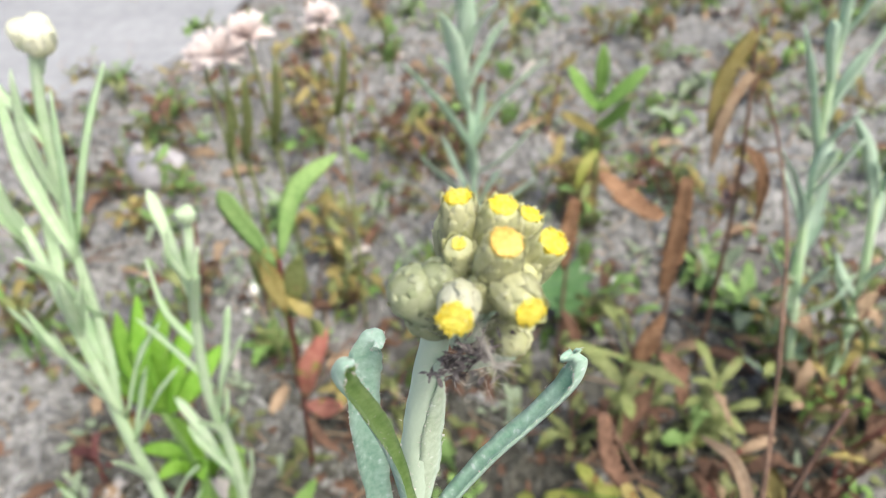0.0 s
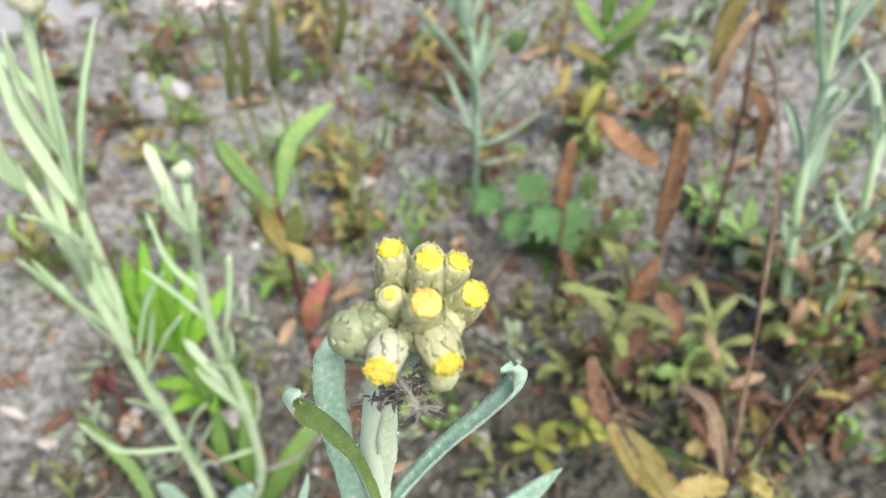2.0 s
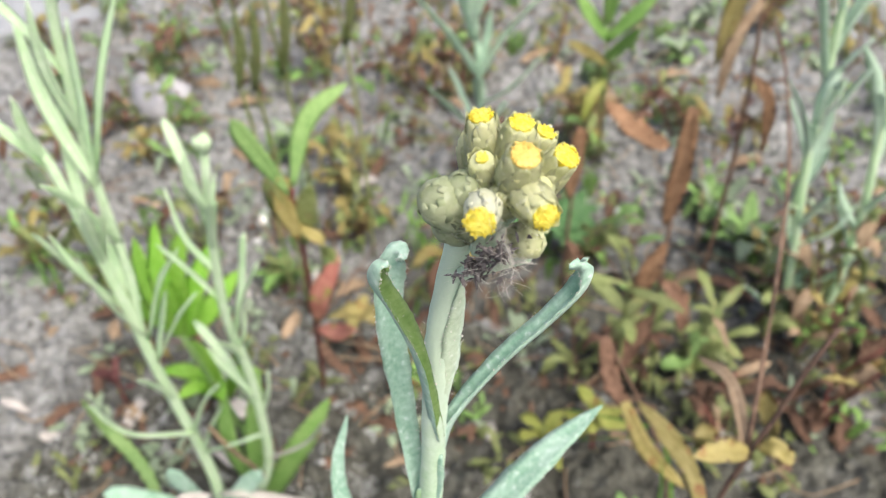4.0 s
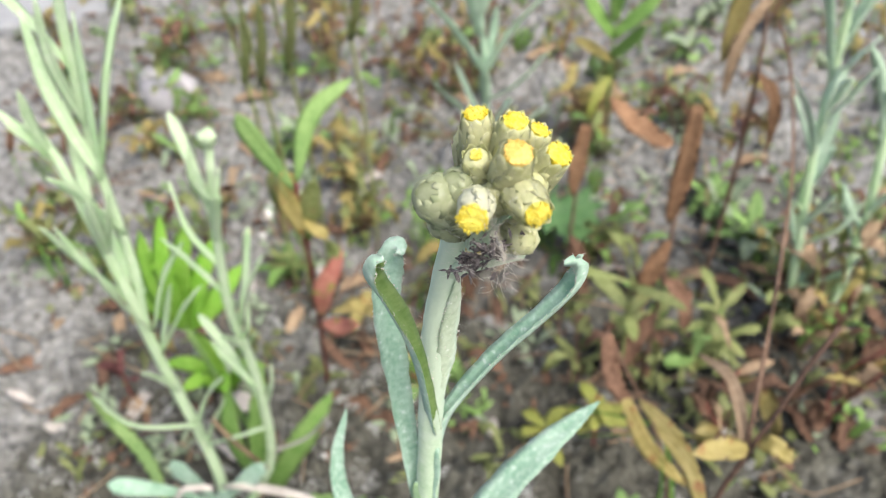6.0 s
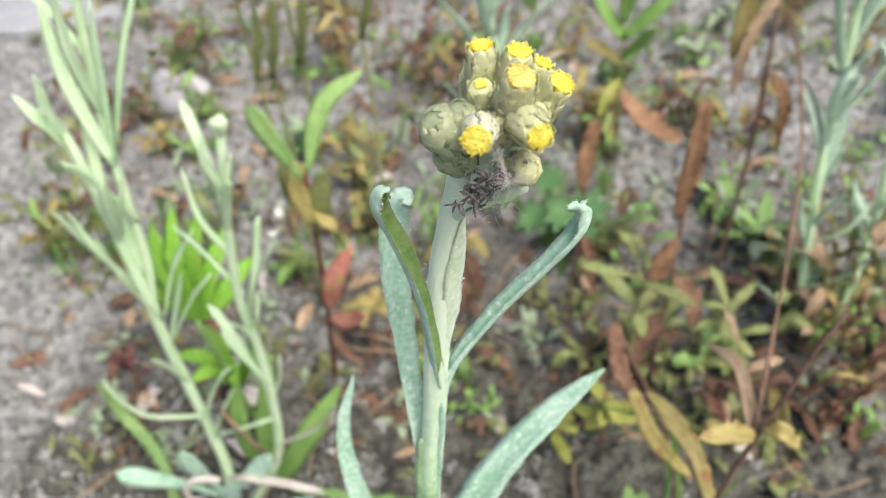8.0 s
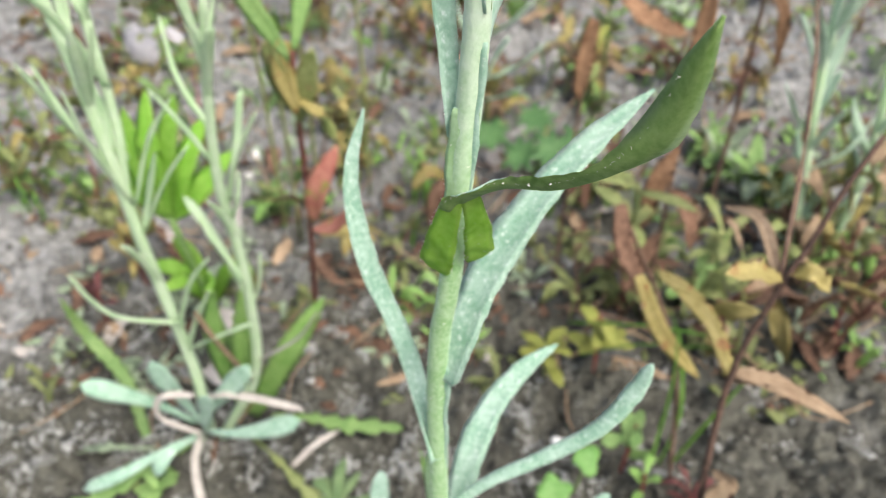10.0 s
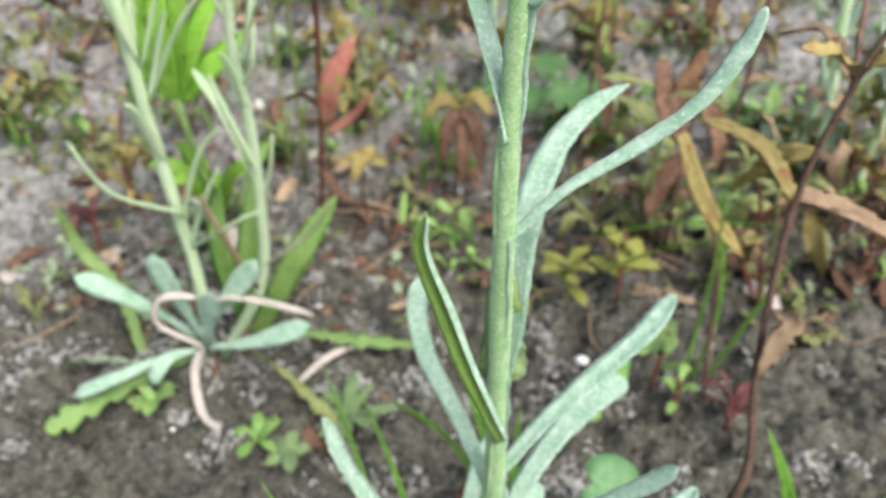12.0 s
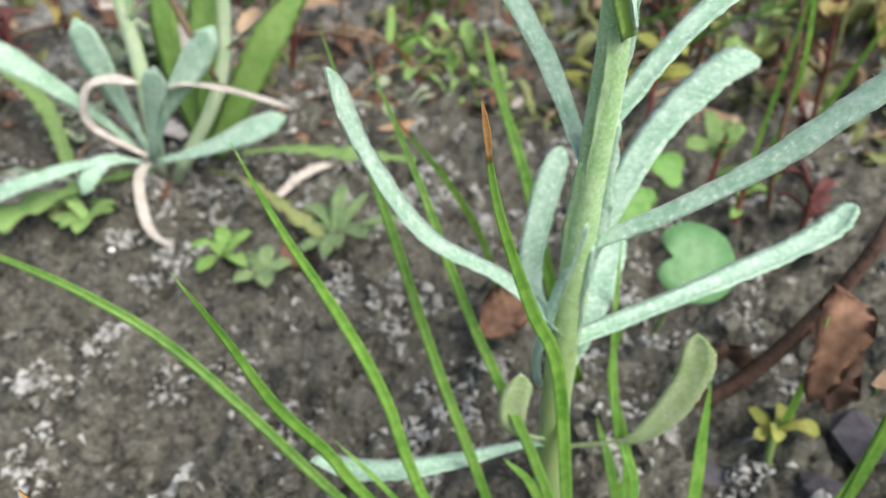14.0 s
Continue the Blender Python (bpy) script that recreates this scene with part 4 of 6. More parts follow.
# cudweed with two leaning stems and a basal rosette
W, WB = FAR_WOOL, FAR_WOOL
p2 = plant("cudweed_plant", (-0.1395, 0.160, 0.0), "pale woolly cudweed with narrow leaves and a basal rosette", [
    ([(-0.1395, 0.160, -0.004), (-0.1375, 0.163, 0.0436), (-0.1398, 0.165, 0.0852), (-0.1425, 0.165, 0.1335), (-0.1435, 0.165, 0.1933), (-0.1483, 0.168, 0.2440), (-0.1540, 0.172, 0.2600)], [0.0032, 0.003, 0.0028, 0.0026, 0.0022, 0.002], W),
    ([(-0.1420, 0.165, 0.120), (-0.1424, 0.166, 0.1589), (-0.1384, 0.170, 0.1915), (-0.1400, 0.178, 0.2400), (-0.1370, 0.186, 0.2900), (-0.1320, 0.188, 0.3150)], [0.0024, 0.0022, 0.002, 0.002, 0.002], W),
    ([(-0.1330, 0.160, -0.004), (-0.1080, 0.168, 0.0400), (-0.1020, 0.170, 0.0900), (-0.1010, 0.170, 0.1300), (-0.1025, 0.170, 0.1650), (-0.0972, 0.170, 0.2097), (-0.0890, 0.169, 0.2530)], [0.0028, 0.0028, 0.0026, 0.0024, 0.0022, 0.0018], W),
], [
    ([(-0.1336, 0.162, 0.085), (-0.1556, 0.148, 0.1030), (-0.1643, 0.145, 0.1176), (-0.1689, 0.145, 0.1325)], 0.0046, "strap", W, WB, 0.4),
    ([(-0.0985, 0.169, 0.1550), (-0.0911, 0.165, 0.1773), (-0.0786, 0.165, 0.2011)], 0.0046, "strap", W, WB, 0.4),
    ([(-0.1400, 0.165, 0.1400), (-0.1203, 0.160, 0.1722), (-0.1066, 0.160, 0.1893)], 0.0046, "lance", W, WB, 0.4),
    ([(-0.1400, 0.165, 0.1550), (-0.1445, 0.155, 0.1914), (-0.1455, 0.153, 0.2174)], 0.0044, "lance", W, WB, 0.4),
    ([(-0.1010, 0.169, 0.1050), (-0.1069, 0.160, 0.140), (-0.1101, 0.158, 0.1559)], 0.0038, "lance", W, WB, 0.4),
    ([(-0.1385, 0.164, 0.0800), (-0.1206, 0.155, 0.1196), (-0.1091, 0.154, 0.1346)], 0.0050, "lance", W, WB, 0.4),
    ([(-0.1060, 0.168, 0.0500), (-0.0793, 0.160, 0.0756), (-0.0660, 0.160, 0.0950)], 0.0034, "strap", WITHERED, OLIVE, 0.3),
    ([(-0.1380, 0.163, 0.0650), (-0.1117, 0.155, 0.0851), (-0.0975, 0.155, 0.0921)], 0.0036, "strap", W, WB, 0.4),
    ([(-0.1440, 0.166, 0.1700), (-0.1520, 0.160, 0.2000), (-0.1560, 0.158, 0.2250)], 0.0042, "lance", W, WB, 0.4),
    ([(-0.1435, 0.168, 0.2050), (-0.1340, 0.160, 0.2250), (-0.1280, 0.158, 0.2420)], 0.0044, "lance", W, WB, 0.4),
    ([(-0.1500, 0.170, 0.2450), (-0.1560, 0.165, 0.2640), (-0.1600, 0.164, 0.2750)], 0.0056, "lance", WB, WB, 0.4),
    ([(-0.1500, 0.170, 0.2450), (-0.1500, 0.164, 0.2660), (-0.1480, 0.163, 0.2830)], 0.0056, "lance", WB, WB, 0.4),
    ([(-0.1395, 0.176, 0.2350), (-0.1450, 0.176, 0.2720), (-0.1440, 0.178, 0.3060)], 0.0058, "lance", WB, WB, 0.4),
    ([(-0.1395, 0.176, 0.2350), (-0.1310, 0.176, 0.2720), (-0.1260, 0.178, 0.3040)], 0.0056, "lance", WB, WB, 0.4),
    ([(-0.1380, 0.180, 0.2550), (-0.1390, 0.176, 0.2850), (-0.1360, 0.177, 0.3120)], 0.0056, "lance", WB, WB, 0.4),
    ([(-0.0995, 0.170, 0.1900), (-0.1060, 0.166, 0.2150), (-0.1075, 0.166, 0.2400)], 0.0046, "lance", W, WB, 0.4),
    ([(-0.0965, 0.169, 0.2100), (-0.0895, 0.163, 0.2320), (-0.0850, 0.163, 0.2480)], 0.0046, "lance", W, WB, 0.4),
    ([(-0.0940, 0.169, 0.2250), (-0.0960, 0.163, 0.2450), (-0.0940, 0.163, 0.2580)], 0.0046, "lance", W, WB, 0.4),
    ([(-0.1000, 0.170, 0.1450), (-0.0930, 0.163, 0.1600), (-0.0900, 0.162, 0.1750)], 0.0040, "lance", W, WB, 0.4),
    ([(-0.1440, 0.158, 0.012), (-0.1571, 0.153, 0.0330), (-0.1720, 0.143, 0.0560), (-0.1830, 0.139, 0.0670)], 0.0105, "spoon", WOOLLY, WB, 0.15, {"face": (0.2, -0.7, 1)}),
    ([(-0.1400, 0.157, 0.010), (-0.1437, 0.155, 0.0306), (-0.1480, 0.151, 0.0540), (-0.1505, 0.150, 0.0710)], 0.0115, "spoon", WOOLLY, WB, 0.15, {"face": (0.1, -1, 0.5)}),
    ([(-0.1370, 0.157, 0.010), (-0.1309, 0.155, 0.0290), (-0.1140, 0.151, 0.0520), (-0.1030, 0.150, 0.0680)], 0.0115, "spoon", WOOLLY, WB, 0.15, {"face": (0.1, -1, 0.5)}),
    ([(-0.1385, 0.155, 0.008), (-0.1330, 0.148, 0.0280), (-0.1270, 0.142, 0.0450), (-0.1237, 0.140, 0.0570)], 0.0100, "spoon", WOOLLY, WB, 0.15, {"face": (0, -1, 0.5)}),
    ([(-0.1380, 0.155, 0.008), (-0.1180, 0.146, 0.0180), (-0.0960, 0.141, 0.0290), (-0.0800, 0.140, 0.0370)], 0.0110, "spoon", WOOLLY, WB, 0.2, {"face": (0, -0.8, 1)}),
    ([(-0.1395, 0.153, 0.010), (-0.1500, 0.132, 0.0230), (-0.1690, 0.115, 0.0250), (-0.1873, 0.112, 0.0180)], 0.0076, "spoon", WOOLLY, WB, 0.25, {"face": (0, -0.6, 1), "wave": 0.15}),
    ([(-0.1385, 0.152, 0.008), (-0.1440, 0.138, 0.0200), (-0.1500, 0.128, 0.0230), (-0.1545, 0.122, 0.0150)], 0.0090, "spoon", WOOLLY, WB, 0.25, {"face": (0, -0.8, 1), "wave": 0.12}),
    ([(-0.1390, 0.153, 0.007), (-0.1620, 0.126, 0.0140), (-0.1830, 0.109, 0.0120), (-0.1980, 0.100, 0.0080)], 0.0150, "spoon", LEAF, WB, 0.15, {"face": (0, -0.7, 1), "lobes": 6, "label": "bare bright green lower leaf"}),
    ([(-0.1372, 0.147, 0.0160), (-0.1555, 0.147, 0.0300), (-0.1535, 0.147, 0.0440), (-0.1450, 0.147, 0.0490), (-0.1340, 0.148, 0.0470)], 0.0037, "strap", WITHERED, WITHERED, 0.3, {"n": 24, "face": (0.2, -0.6, 0.8), "label": "pale withered arching leaf"}),
    ([(-0.1340, 0.156, 0.035), (-0.1201, 0.150, 0.0453), (-0.1018, 0.148, 0.0440), (-0.0785, 0.146, 0.0374)], 0.0064, "strap", WITHERED, WITHERED, 0.2, {"label": "pale withered leaf"}),
    ([(-0.1390, 0.150, 0.012), (-0.1370, 0.130, 0.0140), (-0.1300, 0.112, 0.0050), (-0.1180, 0.101, 0.0050)], 0.0056, "strap", WITHERED, WITHERED, 0.3, {"label": "pale withered curling leaf", "face": (0.6, 0.2, 1)}),
    ([(-0.1090, 0.164, 0.040), (-0.1180, 0.158, 0.075), (-0.1240, 0.156, 0.100)], 0.0036, "strap", WITHERED, TAN, 0.5),
], group="cudweed plants")
leaf_up(p2, [(-0.1395, 0.160, 0.0), (-0.1398, 0.165, 0.0852), (-0.1435, 0.165, 0.1933), (-0.1540, 0.172, 0.2600)], 0.2, 0.86, 7, 0.054, 0.0054, FAR_WOOL, 900)
leaf_up(p2, [(-0.1420, 0.165, 0.120), (-0.1384, 0.170, 0.1915), (-0.1370, 0.186, 0.2900), (-0.1320, 0.188, 0.3150)], 0.1, 0.72, 5, 0.060, 0.0062, FAR_WOOL, 930)
leaf_up(p2, [(-0.1080, 0.168, 0.0400), (-0.1010, 0.170, 0.1300), (-0.0972, 0.170, 0.2097), (-0.0890, 0.169, 0.2530)], 0.1, 0.78, 7, 0.048, 0.0050, FAR_WOOL, 963)
for at, w in (((-0.1305, 0.188, 0.3240), 0.0150), ((-0.0885, 0.1685, 0.2600), 0.0075), ((-0.1560, 0.172, 0.2640), 0.006)):
    for k in range(5):
        q = k * 1.3
        flower_head(p2, V(*at) + V(math.cos(q), math.sin(q), 0.4 * (k % 2)) * w * 0.3, w * 0.55, w * 0.8, YELLOW, 0, (0.3 * math.cos(q), 0.3 * math.sin(q), 1), 60 + k, V(*at) - V(0, 0, w), CREAM if w > 0.01 else FAR_WOOL, CREAM if w > 0.01 else FAR_WOOL)

# silvery cudweed further back
back = plant("cudweed_plant", (0.020, 0.480, 0.0), "slender silvery cudweed without open flowers", [
    ([(0.020, 0.480, -0.01), (0.0225, 0.470, 0.05), (0.0237, 0.46, 0.1109), (0.0212, 0.455, 0.167), (0.0183, 0.45, 0.2207), (0.0180, 0.45, 0.2500)], [0.0034, 0.003, 0.0028, 0.0024, 0.002], FAR_SILVER)],
    [([(0.0195, 0.454, 0.160), (0.0101, 0.45, 0.2129), (0.0012, 0.45, 0.2373)], 0.0160, "lance", FAR_SILVER, FAR_SILVER, 0.3),
     ([(0.0225, 0.457, 0.125), (-0.0001, 0.45, 0.1657), (-0.0269, 0.45, 0.202)], 0.0160, "lance", FAR_SILVER, FAR_SILVER, 0.3),
     ([(0.0230, 0.457, 0.125), (0.0463, 0.45, 0.1681), (0.0784, 0.45, 0.2016)], 0.0160, "lance", FAR_SILVER, FAR_SILVER, 0.3),
     ([(0.0205, 0.453, 0.175), (0.0381, 0.45, 0.2117), (0.0499, 0.45, 0.2313)], 0.0160, "lance", FAR_SILVER, FAR_SILVER, 0.3),
     ([(0.0190, 0.452, 0.200), (0.0210, 0.445, 0.2300), (0.0240, 0.444, 0.2520)], 0.0140, "lance", FAR_SILVER, FAR_SILVER, 0.3),
     ([(0.0230, 0.462, 0.100), (0.0480, 0.45, 0.1200), (0.0700, 0.445, 0.1500)], 0.0130, "lance", FAR_SILVER, FAR_SILVER, 0.3),
     ([(0.0230, 0.465, 0.070), (0.0000, 0.455, 0.1000), (-0.0180, 0.45, 0.1250)], 0.0130, "lance", FAR_SILVER, FAR_SILVER, 0.3),
     ([(0.0230, 0.466, 0.060), (0.0500, 0.460, 0.0750), (0.0750, 0.455, 0.1000)], 0.0130, "lance", FAR_SILVER, FAR_SILVER, 0.3),
     ([(0.0225, 0.470, 0.040), (0.0400, 0.450, 0.0550), (0.0560, 0.440, 0.0700)], 0.0130, "lance", FAR_SILVER, FAR_SILVER, 0.3)],
    group="cudweed plants")
# cudweeds on the other side
right = plant("cudweed_plant", (0.235, 0.300, 0.0), "pale green cudweed with upright narrow leaves", [
    ([(0.235, 0.300, -0.01), (0.2230, 0.300, 0.0803), (0.2120, 0.300, 0.1500), (0.2100, 0.300, 0.1750)], [0.0030, 0.0028, 0.0024, 0.0018], FAR_WOOL),
    ([(0.262, 0.302, -0.01), (0.2600, 0.300, 0.0900), (0.2500, 0.300, 0.1600), (0.2450, 0.300, 0.1850)], [0.003, 0.0028, 0.0024, 0.0018], FAR_WOOL)],
    [([(0.2115, 0.300, 0.150), (0.2000, 0.298, 0.1800), (0.1864, 0.298, 0.2038)], 0.0085, "lance", FAR_SILVER, FAR_SILVER, 0.3),
     ([(0.2110, 0.300, 0.155), (0.2075, 0.298, 0.1959), (0.2256, 0.298, 0.2253)], 0.0090, "lance", FAR_SILVER, FAR_SILVER, 0.3),
     ([(0.2500, 0.300, 0.155), (0.2400, 0.298, 0.1900), (0.2206, 0.298, 0.2223)], 0.0085, "lance", FAR_SILVER, FAR_SILVER, 0.3),
     ([(0.2480, 0.300, 0.165), (0.2560, 0.298, 0.2000), (0.2640, 0.298, 0.2300)], 0.0085, "lance", FAR_SILVER, FAR_SILVER, 0.3),
     ([(0.2180, 0.300, 0.110), (0.2050, 0.296, 0.1200), (0.1900, 0.294, 0.1450)], 0.0070, "lance", FAR_WOOL, FAR_SILVER, 0.3),
     ([(0.2600, 0.300, 0.090), (0.2450, 0.296, 0.1100), (0.2330, 0.295, 0.1350)], 0.0070, "lance", FAR_WOOL, FAR_SILVER, 0.3),
     ([(0.2230, 0.300, 0.080), (0.2380, 0.290, 0.1000), (0.2450, 0.287, 0.1250)], 0.0070, "lance", FAR_WOOL, FAR_SILVER, 0.3),
     ([(0.2280, 0.300, 0.040), (0.2480, 0.290, 0.0600), (0.2600, 0.285, 0.0900)], 0.0070, "lance", FAR_WOOL, FAR_SILVER, 0.3),
     ([(0.2330, 0.300, 0.020), (0.2100, 0.290, 0.0400), (0.1900, 0.285, 0.0600)], 0.0070, "lance", FAR_WOOL, FAR_SILVER, 0.3)],
    group="cudweed plants")
tall = plant("cudweed_plant", (0.240, 0.345, 0.0), "pale green cudweed with upright narrow leaves", [
    ([(0.240, 0.345, -0.01), (0.2330, 0.335, 0.1200), (0.2208, 0.33, 0.2253), (0.2180, 0.33, 0.3000)], [0.003, 0.0028, 0.0024, 0.002], FAR_WOOL)],
    [([(0.2250, 0.331, 0.180), (0.2080, 0.328, 0.2300), (0.1965, 0.328, 0.2614)], 0.0075, "lance", FAR_WOOL, FAR_SILVER, 0.3),
     ([(0.2230, 0.331, 0.200), (0.2400, 0.328, 0.2500), (0.2520, 0.328, 0.2800)], 0.0075, "lance", FAR_WOOL, FAR_SILVER, 0.3),
     ([(0.2200, 0.330, 0.240), (0.2140, 0.326, 0.2800), (0.2100, 0.326, 0.3100)], 0.0075, "lance", FAR_WOOL, FAR_SILVER, 0.3)],
    group="cudweed plants")

leaf_up(back, [(0.0225, 0.470, 0.03), (0.0237, 0.46, 0.1109), (0.0183, 0.45, 0.2207), (0.0180, 0.45, 0.2500)], 0.05, 0.97, 9, 0.062, 0.0100, FAR_SILVER, 1200)
leaf_up(right, [(0.235, 0.300, 0.0), (0.2230, 0.300, 0.0803), (0.2120, 0.300, 0.1500), (0.2100, 0.300, 0.1750)], 0.1, 0.95, 6, 0.042, 0.0070, FAR_SILVER, 1230)
leaf_up(right, [(0.262, 0.302, 0.0), (0.2600, 0.300, 0.0900), (0.2500, 0.300, 0.1600), (0.2450, 0.300, 0.1850)], 0.1, 0.95, 6, 0.042, 0.0070, FAR_SILVER, 1260)
leaf_up(tall, [(0.240, 0.345, 0.0), (0.2330, 0.335, 0.1200), (0.2208, 0.33, 0.2253), (0.2180, 0.33, 0.3000)], 0.2, 0.97, 7, 0.050, 0.0075, FAR_SILVER, 1290)

# bright cut-leaved seedling behind the rosette
cut = []
for k, (dx, dz) in enumerate(((-0.027, 0.034), (-0.017, 0.050), (-0.004, 0.059), (0.009, 0.056), (0.021, 0.046), (0.030, 0.026))):
    cut.append(([(-0.1380, 0.190, 0.128), (-0.1380 + dx * 0.55, 0.194, 0.128 + dz * 0.6), (-0.1380 + dx, 0.212, 0.128 + dz)], 0.0125, "oval", FRESH, FRESH, 0.15, {"face": (-0.3, -1, 0.6)}))
for k in range(5):
    a = 2.4 + k * 0.9
    cut.append(([(-0.1350, 0.205, 0.06), (-0.1350 + math.cos(a) * 0.014, 0.205 + math.sin(a) * 0.014, 0.085), (-0.1350 + math.cos(a) * 0.030, 0.205 + math.sin(a) * 0.028, 0.090)], 0.0095, "lance", FRESH, LIME, 0.2, {"face": (0, -0.8, 1)}))
plant("mugwort_seedling", (-0.134, 0.212, 0.0), "bright green seedling with pointed lobed leaves", [([(-0.134, 0.212, -0.005), (-0.135, 0.200, 0.06), (-0.138, 0.190, 0.130)], [0.002, 0.0016], LEAF)], cut, "plant")
# broad leaves among the stems
plant("dock_seedling", (-0.118, 0.182, 0.0), "upright toothed green leaves, one edged with dry tan", [], [
    ([(-0.118, 0.172, 0.0), (-0.0919, 0.174, 0.0475), (-0.0689, 0.186, 0.0803)], 0.0140, "lance", LIME, LIME, 0.2, {"teeth": 0.1, "face": (0.2, -1, 0.6)}),
    ([(-0.120, 0.174, 0.0), (-0.1140, 0.178, 0.055), (-0.1060, 0.192, 0.100)], 0.012, "lance", LIME, LIME, 0.2, {"teeth": 0.1, "face": (0.2, -1, 0.6)}),
    ([(-0.122, 0.176, 0.0), (-0.1300, 0.180, 0.050), (-0.1280, 0.192, 0.085)], 0.012, "lance", LIME, LIME, 0.2, {"face": (-0.2, -1, 0.6)})], "plant")
plant("dandelion_rosette", (-0.1700, 0.150, 0.0), "flat rosette of toothed green leaves beside the cudweed", [], [
    ([(-0.170, 0.150, 0.004), (-0.188, 0.180, 0.022), (-0.2126, 0.200, 0.0362), (-0.2186, 0.200, 0.0671)], 0.0080, "lance", LEAF, LEAF, 0.25, {"teeth": 0.16, "face": (0.3, -0.6, 1)}),
    ([(-0.165, 0.146, 0.004), (-0.185, 0.140, 0.014), (-0.205, 0.142, 0.008)], 0.012, "spoon", GREY_LEAF, LEAF, 0.15, {"lobes": 5})], "plant")
plant("dandelion_rosette", (-0.112, 0.160, 0.0), "flat toothed green leaves lying on the soil", [], [
    ([(-0.105, 0.168, 0.004), (-0.083, 0.163, 0.009), (-0.059, 0.157, 0.010), (-0.030, 0.158, 0.006)], 0.0140, "spoon", LEAF, LEAF, 0.12, {"lobes": 7}),
    ([(-0.115, 0.155, 0.004), (-0.095, 0.135, 0.010), (-0.078, 0.118, 0.008), (-0.066, 0.106, 0.006)], 0.0095, "spoon", OLIVE, LEAF, 0.12, {"lobes": 5})], "plant")

# red-stemmed weed
plant("red_stemmed_weed", (-0.095, 0.260, 0.0), "thin dark red stem with red and yellow-green leaves", [
    ([(-0.095, 0.260, -0.005), (-0.0911, 0.255, 0.0192), (-0.0809, 0.235, 0.106), (-0.0752, 0.22, 0.1703), (-0.0711, 0.21, 0.2054)], [0.0016, 0.0015, 0.0013, 0.0011], RED_STEM)], [
    ([(-0.0790, 0.230, 0.0950), (-0.0726, 0.225, 0.1222), (-0.0599, 0.231, 0.1447)], 0.0125, "oval", RED, OLIVE, 0.25, {"face": (0.1, -1, 0.4), "label": "red leaf, yellow-green below"}),
    ([(-0.0790, 0.226, 0.0940), (-0.0614, 0.205, 0.1120), (-0.0475, 0.186, 0.1343)], 0.0105, "oval", RED, RED, 0.25, {"label": "red leaf", "face": (0, -0.7, 1)}),
    ([(-0.0799, 0.232, 0.1050), (-0.0889, 0.228, 0.1141), (-0.0985, 0.226, 0.1124)], 0.0085, "oval", TAN, BROWN, 0.2),
    ([(-0.0750, 0.219, 0.1650), (-0.0689, 0.215, 0.186), (-0.0624, 0.213, 0.2060)], 0.0120, "oval", OLIVE, OLIVE, 0.25, {"face": (0.1, -1, 0.4)}),
    ([(-0.0752, 0.219, 0.1680), (-0.0797, 0.215, 0.1911), (-0.0830, 0.213, 0.2100)], 0.0120, "oval", OLIVE, OLIVE, 0.25, {"face": (-0.4, -1, 0.4)}),
    ([(-0.0720, 0.212, 0.1980), (-0.0902, 0.222, 0.2240), (-0.0962, 0.226, 0.2340)], 0.0100, "oval", LEAF, LIME, 0.2, {"face": (0, -1, 0.5)}),
    ([(-0.0715, 0.212, 0.2030), (-0.0620, 0.224, 0.2323), (-0.0421, 0.234, 0.2457)], 0.0095, "oval", LEAF, LIME, 0.2, {"face": (0, -1, 0.5)}),
    ([(-0.0860, 0.246, 0.0600), (-0.0760, 0.235, 0.0520), (-0.0640, 0.228, 0.0480)], 0.0085, "oval", BROWN, TAN, 0.2),
    ([(-0.0752, 0.216, 0.2080), (-0.0772, 0.212, 0.1949), (-0.0722, 0.208, 0.1753)], 0.0110, "lance", YELLOWING, OLIVE, 0.2, {"face": (0, -1, 0.3)}),
    ([(-0.0740, 0.216, 0.1800), (-0.0620, 0.206, 0.1760), (-0.0560, 0.203, 0.1640)], 0.0105, "oval", YELLOWING, OLIVE, 0.2)], "plant")
# yellow five-leaved seedling
five = []
for k in range(6):
    a = k * 1.05 + 0.3
    five.append(([(-0.0670, 0.285, 0.040), (-0.0670 + math.cos(a) * 0.010, 0.285 + math.sin(a) * 0.008, 0.046), (-0.0670 + math.cos(a) * 0.021, 0.285 + math.sin(a) * 0.017, 0.038 + 0.008 * (k % 2))], 0.0100, "oval", YELLOWING, YELLOWING, 0.15))
plant("yellow_seedling", (-0.067, 0.286, 0.0), "small seedling with yellow-brown leaves", [([(-0.067, 0.286, -0.004), (-0.068, 0.285, 0.02), (-0.067, 0.285, 0.041)], [0.001, 0.0009], BROWN_STEM)], five, "plant")

